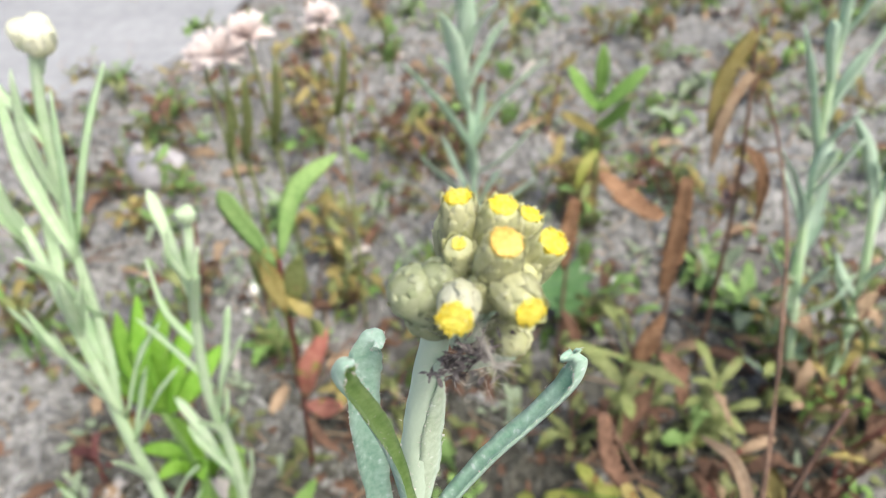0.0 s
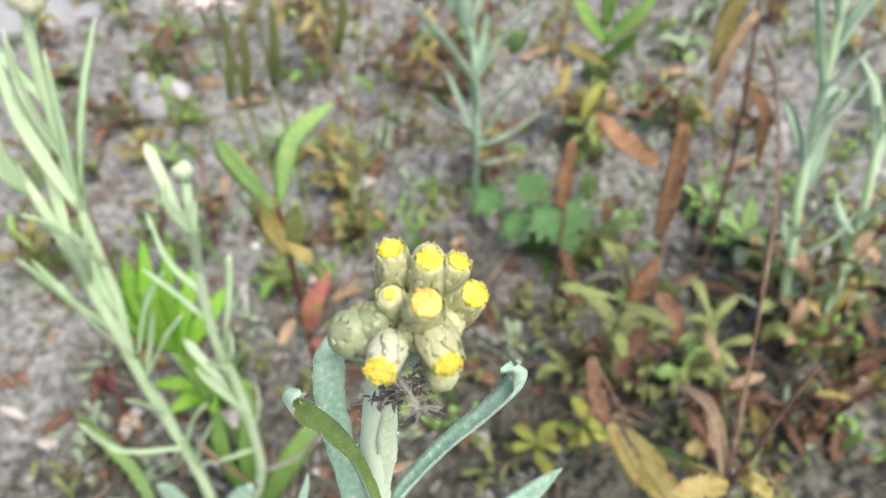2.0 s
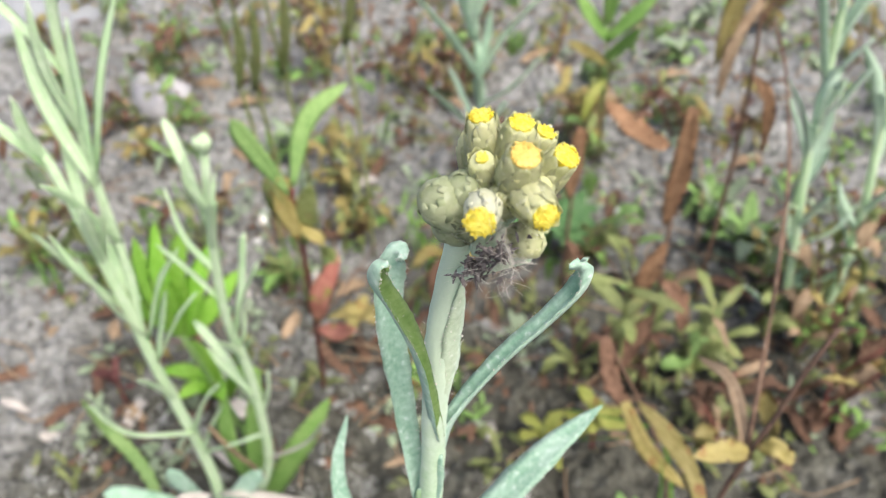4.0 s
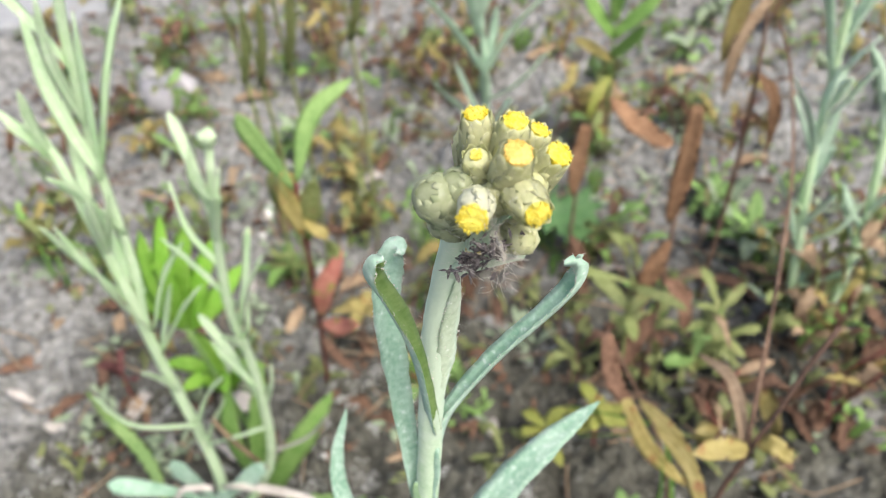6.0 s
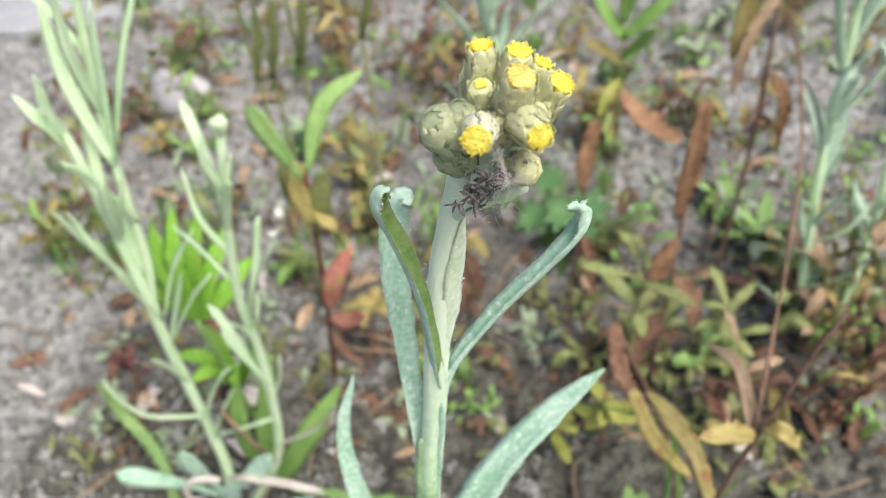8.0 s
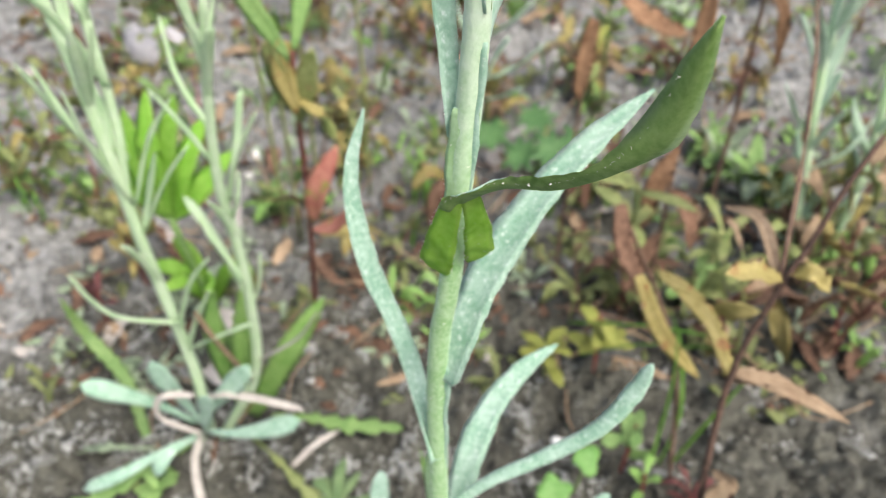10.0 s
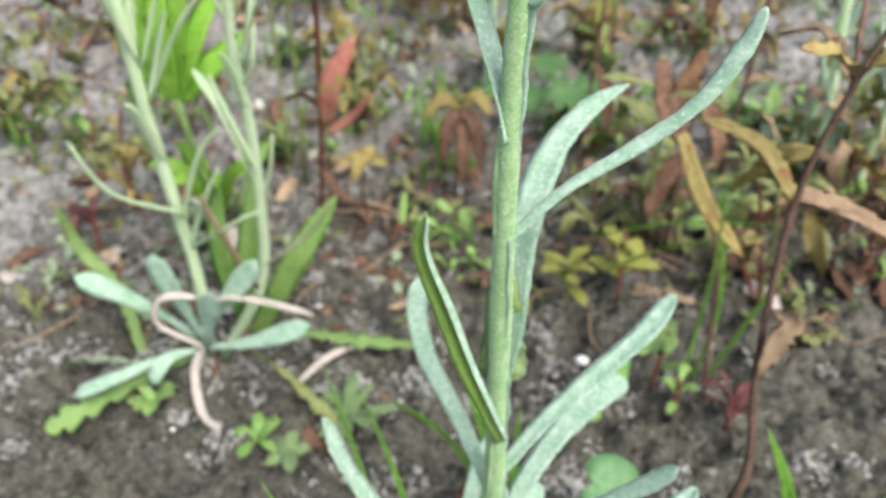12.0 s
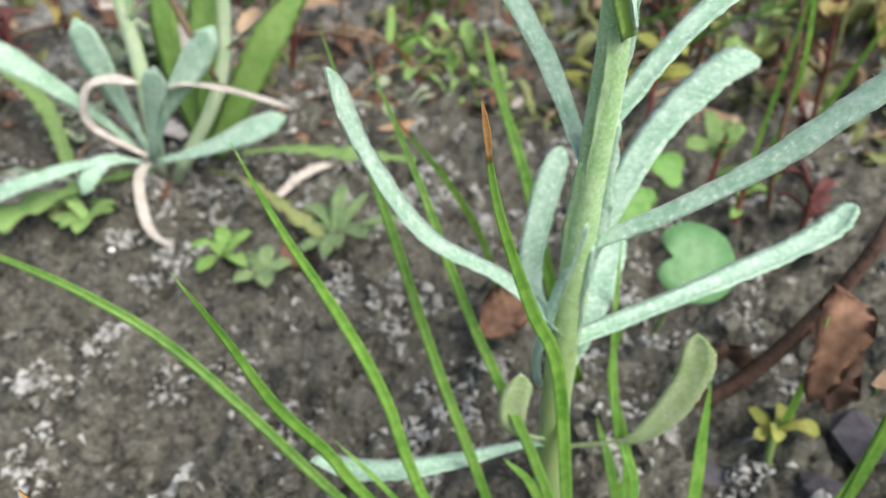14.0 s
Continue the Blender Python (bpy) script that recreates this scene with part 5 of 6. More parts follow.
# dry brown weed
plant("withered_weed", (0.056, 0.034, 0.0), "withered brown weed with curled dry leaves", [
    ([(0.050, 0.030, -0.002), (0.0640, 0.031, 0.0108), (0.0754, 0.030, 0.0362), (0.0822, 0.030, 0.0603), (0.0851, 0.035, 0.0755), (0.0860, 0.050, 0.1000), (0.0915, 0.070, 0.1500), (0.0996, 0.075, 0.1863), (0.1069, 0.080, 0.2008), (0.114, 0.085, 0.2182), (0.1221, 0.090, 0.2328)], [0.0026, 0.0024, 0.0019, 0.0014, 0.0011, 0.0010, 0.0009, 0.0008], DARK_BROWN),
    ([(0.0996, 0.075, 0.1863), (0.1120, 0.110, 0.2150), (0.1400, 0.180, 0.2250), (0.1500, 0.227, 0.2450), (0.1392, 0.227, 0.2690)], [0.0009, 0.0007, 0.0006], BROWN_STEM)], [
    ([(0.0928, 0.0734, 0.1505), (0.0880, 0.100, 0.1560), (0.0776, 0.124, 0.1535)], 0.0075, "lance", YELLOWING, TAN, 0.3, {"wave": 0.2, "face": (0, -0.8, 1)}),
    ([(0.0935, 0.072, 0.1520), (0.1004, 0.070, 0.1520), (0.1157, 0.066, 0.1462), (0.1330, 0.062, 0.1375)], 0.0062, "lance", TAN, BROWN, 0.35, {"wave": 0.2, "face": (0, -0.8, 1)}),
    ([(0.0997, 0.075, 0.1913), (0.0890, 0.070, 0.1985), (0.0771, 0.066, 0.2019)], 0.0085, "oval", YELLOWING, TAN, 0.45, {"wave": 0.3}),
    ([(0.1020, 0.078, 0.1913), (0.1060, 0.072, 0.1963), (0.1124, 0.070, 0.1908)], 0.0065, "oval", YELLOWING, BROWN, 0.45, {"wave": 0.3}),
    ([(0.0880, 0.055, 0.1207), (0.0930, 0.052, 0.1190), (0.0892, 0.050, 0.1110), (0.0850, 0.046, 0.1000)], 0.0085, "oval", TAN, BROWN, 0.5, {"wave": 0.35, "face": (-0.3, -1, 0.3)}),
    ([(0.0925, 0.073, 0.1493), (0.0895, 0.090, 0.1570), (0.0795, 0.105, 0.1607)], 0.0065, "lance", YELLOWING, TAN, 0.35, {"wave": 0.2, "face": (0, -0.8, 1)}),
    ([(0.0925, 0.073, 0.1483), (0.1035, 0.070, 0.1510), (0.1141, 0.070, 0.1482)], 0.0060, "lance", TAN, BROWN, 0.35, {"wave": 0.25}),
    ([(0.0996, 0.076, 0.1880), (0.1004, 0.100, 0.1942), (0.0952, 0.120, 0.1862)], 0.0050, "lance", TAN, BROWN, 0.35, {"wave": 0.2, "face": (0, -0.8, 1)}),
    ([(0.0745, 0.0290, 0.0400), (0.0700, 0.0160, 0.0560), (0.0672, 0.0095, 0.0450), (0.0668, 0.0085, 0.0260)], 0.0125, "oval", BROWN, BROWN, 0.35, {"wave": 0.3, "face": (-0.3, -1, 0.3), "label": "hanging dead brown leaf"}),
    ([(0.0750, 0.0300, 0.0340), (0.0800, 0.0230, 0.0300), (0.0830, 0.0200, 0.0180), (0.0850, 0.0190, 0.0080)], 0.0115, "oval", DARK_BROWN, BROWN, 0.5, {"wave": 0.4, "face": (-0.2, -1, 0.4)}),
    ([(0.0640, 0.033, 0.010), (0.0560, 0.031, 0.020), (0.0480, 0.032, 0.010)], 0.0110, "oval", DARK_BROWN, DARK_BROWN, 0.6, {"wave": 0.4})], "plant")
plant("withered_weed", (0.112, 0.126, 0.0), "yellowed drooping leaf on a dry stalk", [
    ([(0.112, 0.126, -0.004), (0.1000, 0.135, 0.09), (0.0680, 0.151, 0.1650)], [0.0012, 0.0009, 0.0007], BROWN_STEM)], [
    ([(0.0674, 0.150, 0.1650), (0.0696, 0.140, 0.1492), (0.0790, 0.130, 0.1345)], 0.0085, "lance", BROWN, BROWN, 0.35, {"wave": 0.2, "face": (0, -1, 0.4)}),
    ([(0.0747, 0.132, 0.1426), (0.0867, 0.125, 0.1163), (0.107, 0.120, 0.0918)], 0.0080, "lance", YELLOWING, TAN, 0.3, {"wave": 0.15, "face": (0, -1, 0.6)}),
    ([(0.1000, 0.135, 0.115), (0.1018, 0.110, 0.1440), (0.1111, 0.100, 0.1531)], 0.0090, "oval", YELLOWING, OLIVE, 0.3, {"wave": 0.15, "face": (0, -1, 0.6)})], "plant")
caught = plant("withered_weed", (0.062, -0.020, 0.0), "curled tan leaf caught on a thin green stalk", [
    ([(0.062, -0.020, -0.004), (0.0600, -0.021, 0.035), (0.0575, -0.021, 0.068)], [0.0006, 0.0005], GRASS)], [
    ([(0.0500, -0.022, 0.0700), (0.0560, -0.022, 0.0715), (0.0640, -0.022, 0.0720)], 0.0058, "oval", TAN, BROWN, 0.4, {"wave": 0.45, "face": (0, -0.7, 1)})], "plant")
plant("withered_weed", (-0.008, 0.322, 0.0), "low dead weed with drooping brown leaves", [
    ([(-0.008, 0.322, -0.004), (-0.006, 0.322, 0.03), (-0.004, 0.322, 0.062)], [0.0014, 0.0010], BROWN_STEM)], [
    ([(-0.0045, 0.322, 0.060), (-0.0120, 0.312, 0.056), (-0.0170, 0.306, 0.030)], 0.0110, "oval", BROWN, BROWN, 0.4, {"wave": 0.3, "face": (-0.3, -1, 0.3)}),
    ([(-0.0045, 0.322, 0.061), (0.0040, 0.312, 0.055), (0.0090, 0.306, 0.026)], 0.0110, "oval", BROWN, TAN, 0.4, {"wave": 0.3, "face": (0.3, -1, 0.3)}),
    ([(-0.0045, 0.322, 0.058), (-0.0030, 0.308, 0.048), (-0.0040, 0.304, 0.014)], 0.0110, "oval", BROWN, BROWN, 0.4, {"wave": 0.3, "face": (0, -1, 0.3)}),
    ([(-0.0045, 0.322, 0.062), (-0.0180, 0.318, 0.070), (-0.0290, 0.314, 0.058)], 0.0100, "oval", YELLOWING, BROWN, 0.3, {"wave": 0.2, "face": (0, -1, 0.6)}),
    ([(-0.0045, 0.322, 0.062), (0.0060, 0.318, 0.072), (0.0150, 0.314, 0.060)], 0.0095, "oval", YELLOWING, OLIVE, 0.3, {"wave": 0.2, "face": (0, -1, 0.6)})], "plant")
plant("withered_weed", (0.1230, 0.252, 0.0), "withered stalk with hanging rusty brown leaves", [
    ([(0.1230, 0.252, -0.004), (0.1225, 0.252, 0.10), (0.1215, 0.252, 0.205)], [0.0016, 0.0012, 0.0009], BROWN_STEM)], [
    ([(0.1113, 0.250, 0.1930), (0.0988, 0.268, 0.1938), (0.0850, 0.284, 0.2030)], 0.0130, "lance", RUST, TAN, 0.3, {"wave": 0.2, "face": (0.2, -0.8, 0.8)}),
    ([(0.1215, 0.251, 0.2160), (0.1207, 0.249, 0.1781), (0.1170, 0.247, 0.1440)], 0.0110, "lance", RUST, RUST, 0.35, {"wave": 0.2, "face": (-0.3, -1, 0.3)}),
    ([(0.1225, 0.252, 0.1300), (0.1120, 0.245, 0.1100), (0.1060, 0.240, 0.0800)], 0.0120, "oval", RUST, BROWN, 0.5, {"wave": 0.3, "face": (-0.3, -1, 0.3)}),
    ([(0.1225, 0.252, 0.1000), (0.1330, 0.245, 0.0900), (0.1380, 0.240, 0.0650)], 0.0120, "oval", BROWN, TAN, 0.5, {"wave": 0.3, "face": (0.3, -1, 0.3)}),
    ([(0.1225, 0.252, 0.0700), (0.1100, 0.245, 0.0520), (0.1040, 0.240, 0.0300)], 0.0130, "oval", BROWN, BROWN, 0.5, {"wave": 0.3, "face": (-0.3, -1, 0.3)})], "plant")


plant("withered_weed", (0.182, 0.335, 0.0), "tall dry weed with hanging yellowed leaves", [
    ([(0.182, 0.335, -0.004), (0.1830, 0.332, 0.120), (0.1795, 0.330, 0.195), (0.1730, 0.330, 0.262)], [0.0016, 0.0013, 0.0009], BROWN_STEM)], [
    ([(0.1735, 0.330, 0.258), (0.1600, 0.326, 0.235), (0.1545, 0.322, 0.200)], 0.0110, "lance", YELLOWING, TAN, 0.3, {"wave": 0.2, "face": (-0.2, -1, 0.4)}),
    ([(0.1760, 0.330, 0.235), (0.1620, 0.322, 0.215), (0.1580, 0.318, 0.180)], 0.0080, "lance", TAN, TAN, 0.3, {"wave": 0.2, "face": (-0.2, -1, 0.4)}),
    ([(0.1800, 0.330, 0.190), (0.1900, 0.322, 0.175), (0.1930, 0.318, 0.140)], 0.0090, "oval", RUST, BROWN, 0.4, {"wave": 0.3, "face": (0.2, -1, 0.4)})], "plant")
plant("withered_weed", (0.068, 0.285, 0.0), "short dead stalk with one rusty hanging leaf", [
    ([(0.068, 0.285, -0.004), (0.0700, 0.282, 0.090), (0.0718, 0.273, 0.193)], [0.0013, 0.0008], BROWN_STEM)], [
    ([(0.0721, 0.272, 0.1932), (0.0692, 0.270, 0.1720), (0.0673, 0.268, 0.1490)], 0.0100, "lance", RUST, RUST, 0.35, {"wave": 0.25, "face": (-0.2, -1, 0.3)}),
    ([(0.0702, 0.281, 0.110), (0.0780, 0.276, 0.095), (0.0800, 0.272, 0.070)], 0.0080, "oval", BROWN, RUST, 0.4, {"wave": 0.3, "face": (0.2, -1, 0.4)})], "plant")
plant("green_weed", (0.1490, 0.575, 0.0), "bright green upright weed with spreading narrow leaves", [
    ([(0.149, 0.575, -0.004), (0.1400, 0.545, 0.060), (0.1290, 0.505, 0.150)], [0.0018, 0.0014, 0.0010], LEAF)], [
    ([(0.1300, 0.508, 0.130), (0.1480, 0.500, 0.152), (0.1650, 0.498, 0.172)], 0.0125, "lance", LIME, LIME, 0.3, {"face": (0, -0.8, 0.8)}),
    ([(0.1300, 0.508, 0.130), (0.1130, 0.500, 0.155), (0.1010, 0.498, 0.174)], 0.0120, "lance", LIME, LIME, 0.3, {"face": (0, -0.8, 0.8)}),
    ([(0.1290, 0.505, 0.145), (0.1280, 0.498, 0.170), (0.1270, 0.495, 0.192)], 0.0120, "lance", LIME, LIME, 0.3, {"face": (0, -1, 0.4)}),
    ([(0.1350, 0.525, 0.100), (0.1130, 0.510, 0.120), (0.0970, 0.503, 0.132)], 0.0110, "lance", YELLOWING, LIME, 0.3, {"face": (0, -0.8, 0.8)}),
    ([(0.1350, 0.525, 0.105), (0.1480, 0.512, 0.125), (0.1560, 0.505, 0.140)], 0.0110, "lance", LIME, LEAF, 0.3, {"face": (0, -0.8, 0.8)}),
    ([(0.1380, 0.535, 0.080), (0.1240, 0.520, 0.070), (0.1170, 0.512, 0.050)], 0.0110, "oval", GOLDEN, GOLDEN, 0.3, {"face": (0, -0.8, 0.8)})], "plant")


# ---- grass in front ----
def grass_tuft(name, at, label, blades, group="grass tufts"):
    ob = thing(name, at, label, "grass", group)
    for k, (line, width, face, tip) in enumerate(blades):
        blade = part("blade", ribbon(line, width * 0.98, face, 20, "grass", 0.45, 0.00025, 0, seed=k), (GRASS, GRASS), ob)
        if tip:
            c = spline(line, 20)
            part("dry_tip", ribbon([c[-3] + V(0, -0.0004, 0.0002), c[-2] + V(0, -0.0004, 0.0003), c[-1] + (c[-1] - c[-2]) * 0.3], width * 0.42, face, 6, "lance", 0.45, 0.0004, 0, seed=k), (GRASS_TIP, GRASS_TIP), blade, "browned dry tip")
    return ob


FR = (0.1, -1, 0.7)
tuft = grass_tuft("grass_tuft", (-0.004, -0.028, 0.0), "tuft of slender bright green grass at the plant's foot", [
    ([(-0.0150, -0.028, -0.003), (-0.0328, -0.0172, 0.030), (-0.0408, -0.0095, 0.0554), (-0.049, -0.0051, 0.074), (-0.0581, -0.0021, 0.0925), (-0.0648, -0.0003, 0.1099)], 0.0026, FR, False),
    ([(-0.0170, -0.0283, -0.003), (-0.0447, -0.0219, 0.0383), (-0.0518, -0.0206, 0.0523), (-0.0599, -0.0206, 0.0665), (-0.0662, -0.0206, 0.0844), (-0.0715, -0.0223, 0.1007)], 0.0026, FR, False),
    ([(-0.0200, -0.0286, -0.003), (-0.0521, -0.0121, 0.023), (-0.0705, -0.0017, 0.0393), (-0.0883, 0.0075, 0.054), (-0.1056, 0.0134, 0.0642), (-0.1224, 0.0173, 0.0717), (-0.1330, 0.0185, 0.0750)], 0.0026, FR, False),
    ([(-0.0090, -0.0276, -0.003), (-0.0183, -0.0135, 0.0231), (-0.0298, 0.0033, 0.0511), (-0.0393, 0.0188, 0.0775), (-0.046, 0.0289, 0.0953), (-0.0533, 0.0396, 0.1143)], 0.0026, FR, False),
    ([(0.0000, -0.0282, -0.003), (-0.0039, -0.0138, 0.0227), (-0.022, 0.0094, 0.0589), (-0.033, 0.0255, 0.0846), (-0.0435, 0.039, 0.1066)], 0.0026, FR, False),
    ([(0.0017, -0.0274, -0.003), (-0.0027, -0.0196, 0.0362), (-0.0077, -0.0148, 0.0688), (-0.0139, -0.0141, 0.0832), (-0.0216, -0.0148, 0.1062), (-0.0253, -0.0178, 0.1256)], 0.0029, FR, True),
    ([(0.0060, -0.0298, -0.003), (0.016, -0.0143, 0.0223), (0.0119, -0.0042, 0.0367), (0.0111, 0.007, 0.0531), (0.0127, 0.02, 0.0724)], 0.0024, FR, False),
    ([(0.0257, -0.0286, -0.003), (0.0284, -0.0169, 0.0258), (0.0292, -0.0108, 0.0385), (0.0303, -0.0047, 0.0515)], 0.0034, FR, False),
    ([(0.0004, -0.0273, -0.003), (-0.0074, -0.0165, 0.0273), (-0.0154, -0.0129, 0.0376)], 0.0024, FR, False),
    ([(0.0024, -0.0274, -0.003), (0.0003, -0.0118, 0.024), (-0.0011, 0.0063, 0.0506), (0.0014, 0.0127, 0.0604), (0.0076, 0.0195, 0.0713)], 0.0022, FR, False),
    ([(-0.0150, -0.0270, -0.003), (-0.0400, -0.0150, 0.0280), (-0.0520, -0.0090, 0.0400)], 0.0014, FR, False),
    ([(0.0100, -0.0200, -0.003), (0.0170, -0.0060, 0.0200), (0.0120, 0.0060, 0.0420), (0.0150, 0.0120, 0.0600)], 0.0026, FR, False),
    ([(0.0180, 0.0420, -0.003), (0.0060, 0.0440, 0.0320), (-0.0020, 0.0580, 0.0600), (-0.0110, 0.0720, 0.0850), (-0.0145, 0.0802, 0.0983)], 0.0036, FR, False),
    ([(0.0120, 0.0420, -0.003), (0.0090, 0.0440, 0.0500), (0.0100, 0.0500, 0.0800)], 0.0036, FR, False),
    ([(0.0180, -0.0180, -0.003), (0.0130, -0.0080, 0.0200), (0.0100, 0.0040, 0.0300)], 0.0030, FR, False),
])
grass_tuft("grass_tuft", (0.078, -0.012, 0.0), "tuft of broad bright green grass blades", [
    ([(0.066, -0.014, -0.004), (0.072, -0.01, 0.019), (0.0769, -0.005, 0.0456), (0.0835, 0.0, 0.0760)], 0.0050, FR, False),
    ([(0.094, -0.012, -0.004), (0.0926, -0.01, 0.0186), (0.0889, -0.01, 0.0615), (0.0845, -0.01, 0.1000)], 0.0042, FR, False),
    ([(0.110, 0.033, -0.004), (0.1073, 0.034, 0.0312), (0.1027, 0.036, 0.0556), (0.0895, 0.038, 0.085)], 0.0065, FR, False),
    ([(0.100, -0.012, -0.004), (0.104, -0.006, 0.030), (0.112, 0.000, 0.070)], 0.0055, FR, False),
    ([(0.086, -0.014, -0.004), (0.094, -0.004, 0.028), (0.102, 0.002, 0.050)], 0.0050, FR, False),
    ([(0.0660, 0.0120, -0.004), (0.0652, 0.0115, 0.030), (0.0640, 0.0120, 0.054)], 0.0030, FR, False),
    ([(0.120, 0.020, -0.004), (0.126, 0.022, 0.050), (0.128, 0.024, 0.090)], 0.0070, FR, False),
])
grass_tuft("grass_tuft", (0.108, 0.135, 0.0), "few thin pale green grass stalks", [
    ([(0.1091, 0.140, -0.004), (0.1077, 0.130, 0.0534), (0.0998, 0.130, 0.0986), (0.0919, 0.130, 0.1221)], 0.0024, FR, False),
    ([(0.1000, 0.130, -0.004), (0.1004, 0.130, 0.0502), (0.0952, 0.120, 0.0932), (0.0874, 0.110, 0.1327)], 0.0022, FR, False),
    ([(0.1150, 0.140, -0.004), (0.1230, 0.130, 0.050), (0.1320, 0.125, 0.090)], 0.0030, FR, False),
    ([(0.0635, 0.200, 0.0465), (0.0918, 0.170, 0.0748), (0.1158, 0.150, 0.0886), (0.131, 0.130, 0.1007)], 0.0015, FR, False),
    ([(0.0700, 0.190, 0.0300), (0.0918, 0.170, 0.0600), (0.1158, 0.150, 0.0800), (0.131, 0.130, 0.0980)], 0.0013, FR, False),
])
grass_tuft("grass_tuft", (-0.060, -0.066, 0.0), "sparse short grass blades with browned tips", [
    ([(-0.050, -0.066, -0.003), (-0.058, -0.064, 0.040), (-0.068, -0.062, 0.078), (-0.080, -0.058, 0.098)], 0.0020, FR, True),
    ([(-0.060, -0.068, -0.003), (-0.068, -0.066, 0.040), (-0.080, -0.064, 0.080), (-0.090, -0.061, 0.098)], 0.0020, FR, False),
    ([(-0.040, -0.068, -0.003), (-0.044, -0.068, 0.045), (-0.052, -0.068, 0.085), (-0.062, -0.066, 0.103)], 0.0018, FR, True)])
grass_tuft("grass_tuft", (-0.002, 0.081, 0.0), "single tan-tipped grass blade leaning over the soil", [
    ([(-0.002, 0.081, -0.003), (-0.012, 0.075, 0.030), (-0.025, 0.064, 0.060), (-0.0385, 0.0525, 0.0852)], 0.0024, FR, True)])


# ---- round and lobed leaves on stalks ----
def disc_leaf(centre, normal, radius, notch, lobes=0, lobe_depth=0.0, cup=0.15, thick=0.0004, seed=0):
    rnd = random.Random(seed)
    normal = unit(np.array(normal, float))
    a = unit(np.cross(normal, V(0.2, 0.9, 0.1)))
    b = np.cross(normal, a)
    n, verts, faces, slots = 40, [], [], []
    for layer in (0, 1):
        off = normal * (-thick * layer)
        verts.append(np.array(centre) + off)
        for ring in (0.5, 1.0):
            for k in range(n):
                q = 2 * math.pi * k / n
                r = radius * ring
                d = min(q, 2 * math.pi - q)
                if d < 0.5 and ring == 1.0:
                    r *= 1 - notch * (1 - d / 0.5)
                if lobes:
                    r *= 1 - lobe_depth * ring * (0.5 - 0.5 * math.cos(q * lobes))
                z = cup * radius * ring * ring + 0.03 * radius * math.sin(q * 5 + seed) * ring
                verts.append(np.array(centre) + (a * math.cos(q) + b * math.sin(q)) * r + normal * z + off)
    m = 1 + 2 * n
    for k in range(n):
        k2 = (k + 1) % n
        faces += [(0, 1 + k, 1 + k2), (1 + k, 1 + n + k, 1 + n + k2, 1 + k2), (m, m + 1 + k2, m + 1 + k), (m + 1 + k, m + 1 + k2, m + 1 + n + k2, m + 1 + n + k),
                  (1 + n + k, m + 1 + n + k, m + 1 + n + k2, 1 + n + k2)]
        slots += [0, 0, 1, 1, 1]
    return verts, faces, slots


def stalked(name, at, label, discs, m):
    ob = thing(name, at, label, "plant", "low leafy plants")
    for k, (c, nrm, r, notch, lobes, depth) in enumerate(discs):
        part("leaf", disc_leaf(c, nrm, r, notch, lobes, depth, seed=k), (m, m), ob)
        c = np.array(c, float)
        part("stalk", tube([np.array(at, float) - V(0, 0, 0.003), (np.array(at) + c) / 2 + V(0.001, 0, 0.004), c], [0.0007, 0.0006], 8, 6), LEAF, ob)
    return ob


stalked("violet_plant", (0.046, 0.060, 0.0), "low plant with a round green leaf", [((0.0449, 0.0459, 0.0418), (0.05, -0.55, 0.85), 0.0120, 0.5, 0, 0)], VIOLET)
stalked("clover_plant", (0.062, 0.124, 0.0), "small fresh green plant with lobed leaves", [
    ((0.0475, 0.110, 0.016), (0, -0.5, 1), 0.0110, 0.3, 5, 0.30), ((0.066, 0.128, 0.020), (0.2, -0.5, 1), 0.0090, 0.3, 3, 0.35)], CLOVER)
stalked("cranesbill_plant", (0.064, 0.400, 0.0), "dark green plant with deeply lobed leaves", [
    ((0.074, 0.385, 0.042), (0.1, -0.4, 1), 0.022, 0.3, 9, 0.5), ((0.052, 0.390, 0.036), (-0.3, -0.3, 1), 0.020, 0.3, 9, 0.5), ((0.088, 0.378, 0.030), (0.3, -0.2, 1), 0.018, 0.3, 9, 0.5), ((0.064, 0.420, 0.05), (0.0, -0.2, 1), 0.020, 0.3, 9, 0.5), ((0.095, 0.400, 0.036), (0.3, -0.4, 1), 0.022, 0.3, 7, 0.45), ((0.030, 0.430, 0.03), (-0.2, -0.4, 1), 0.018, 0.3, 7, 0.4)], DEEP)


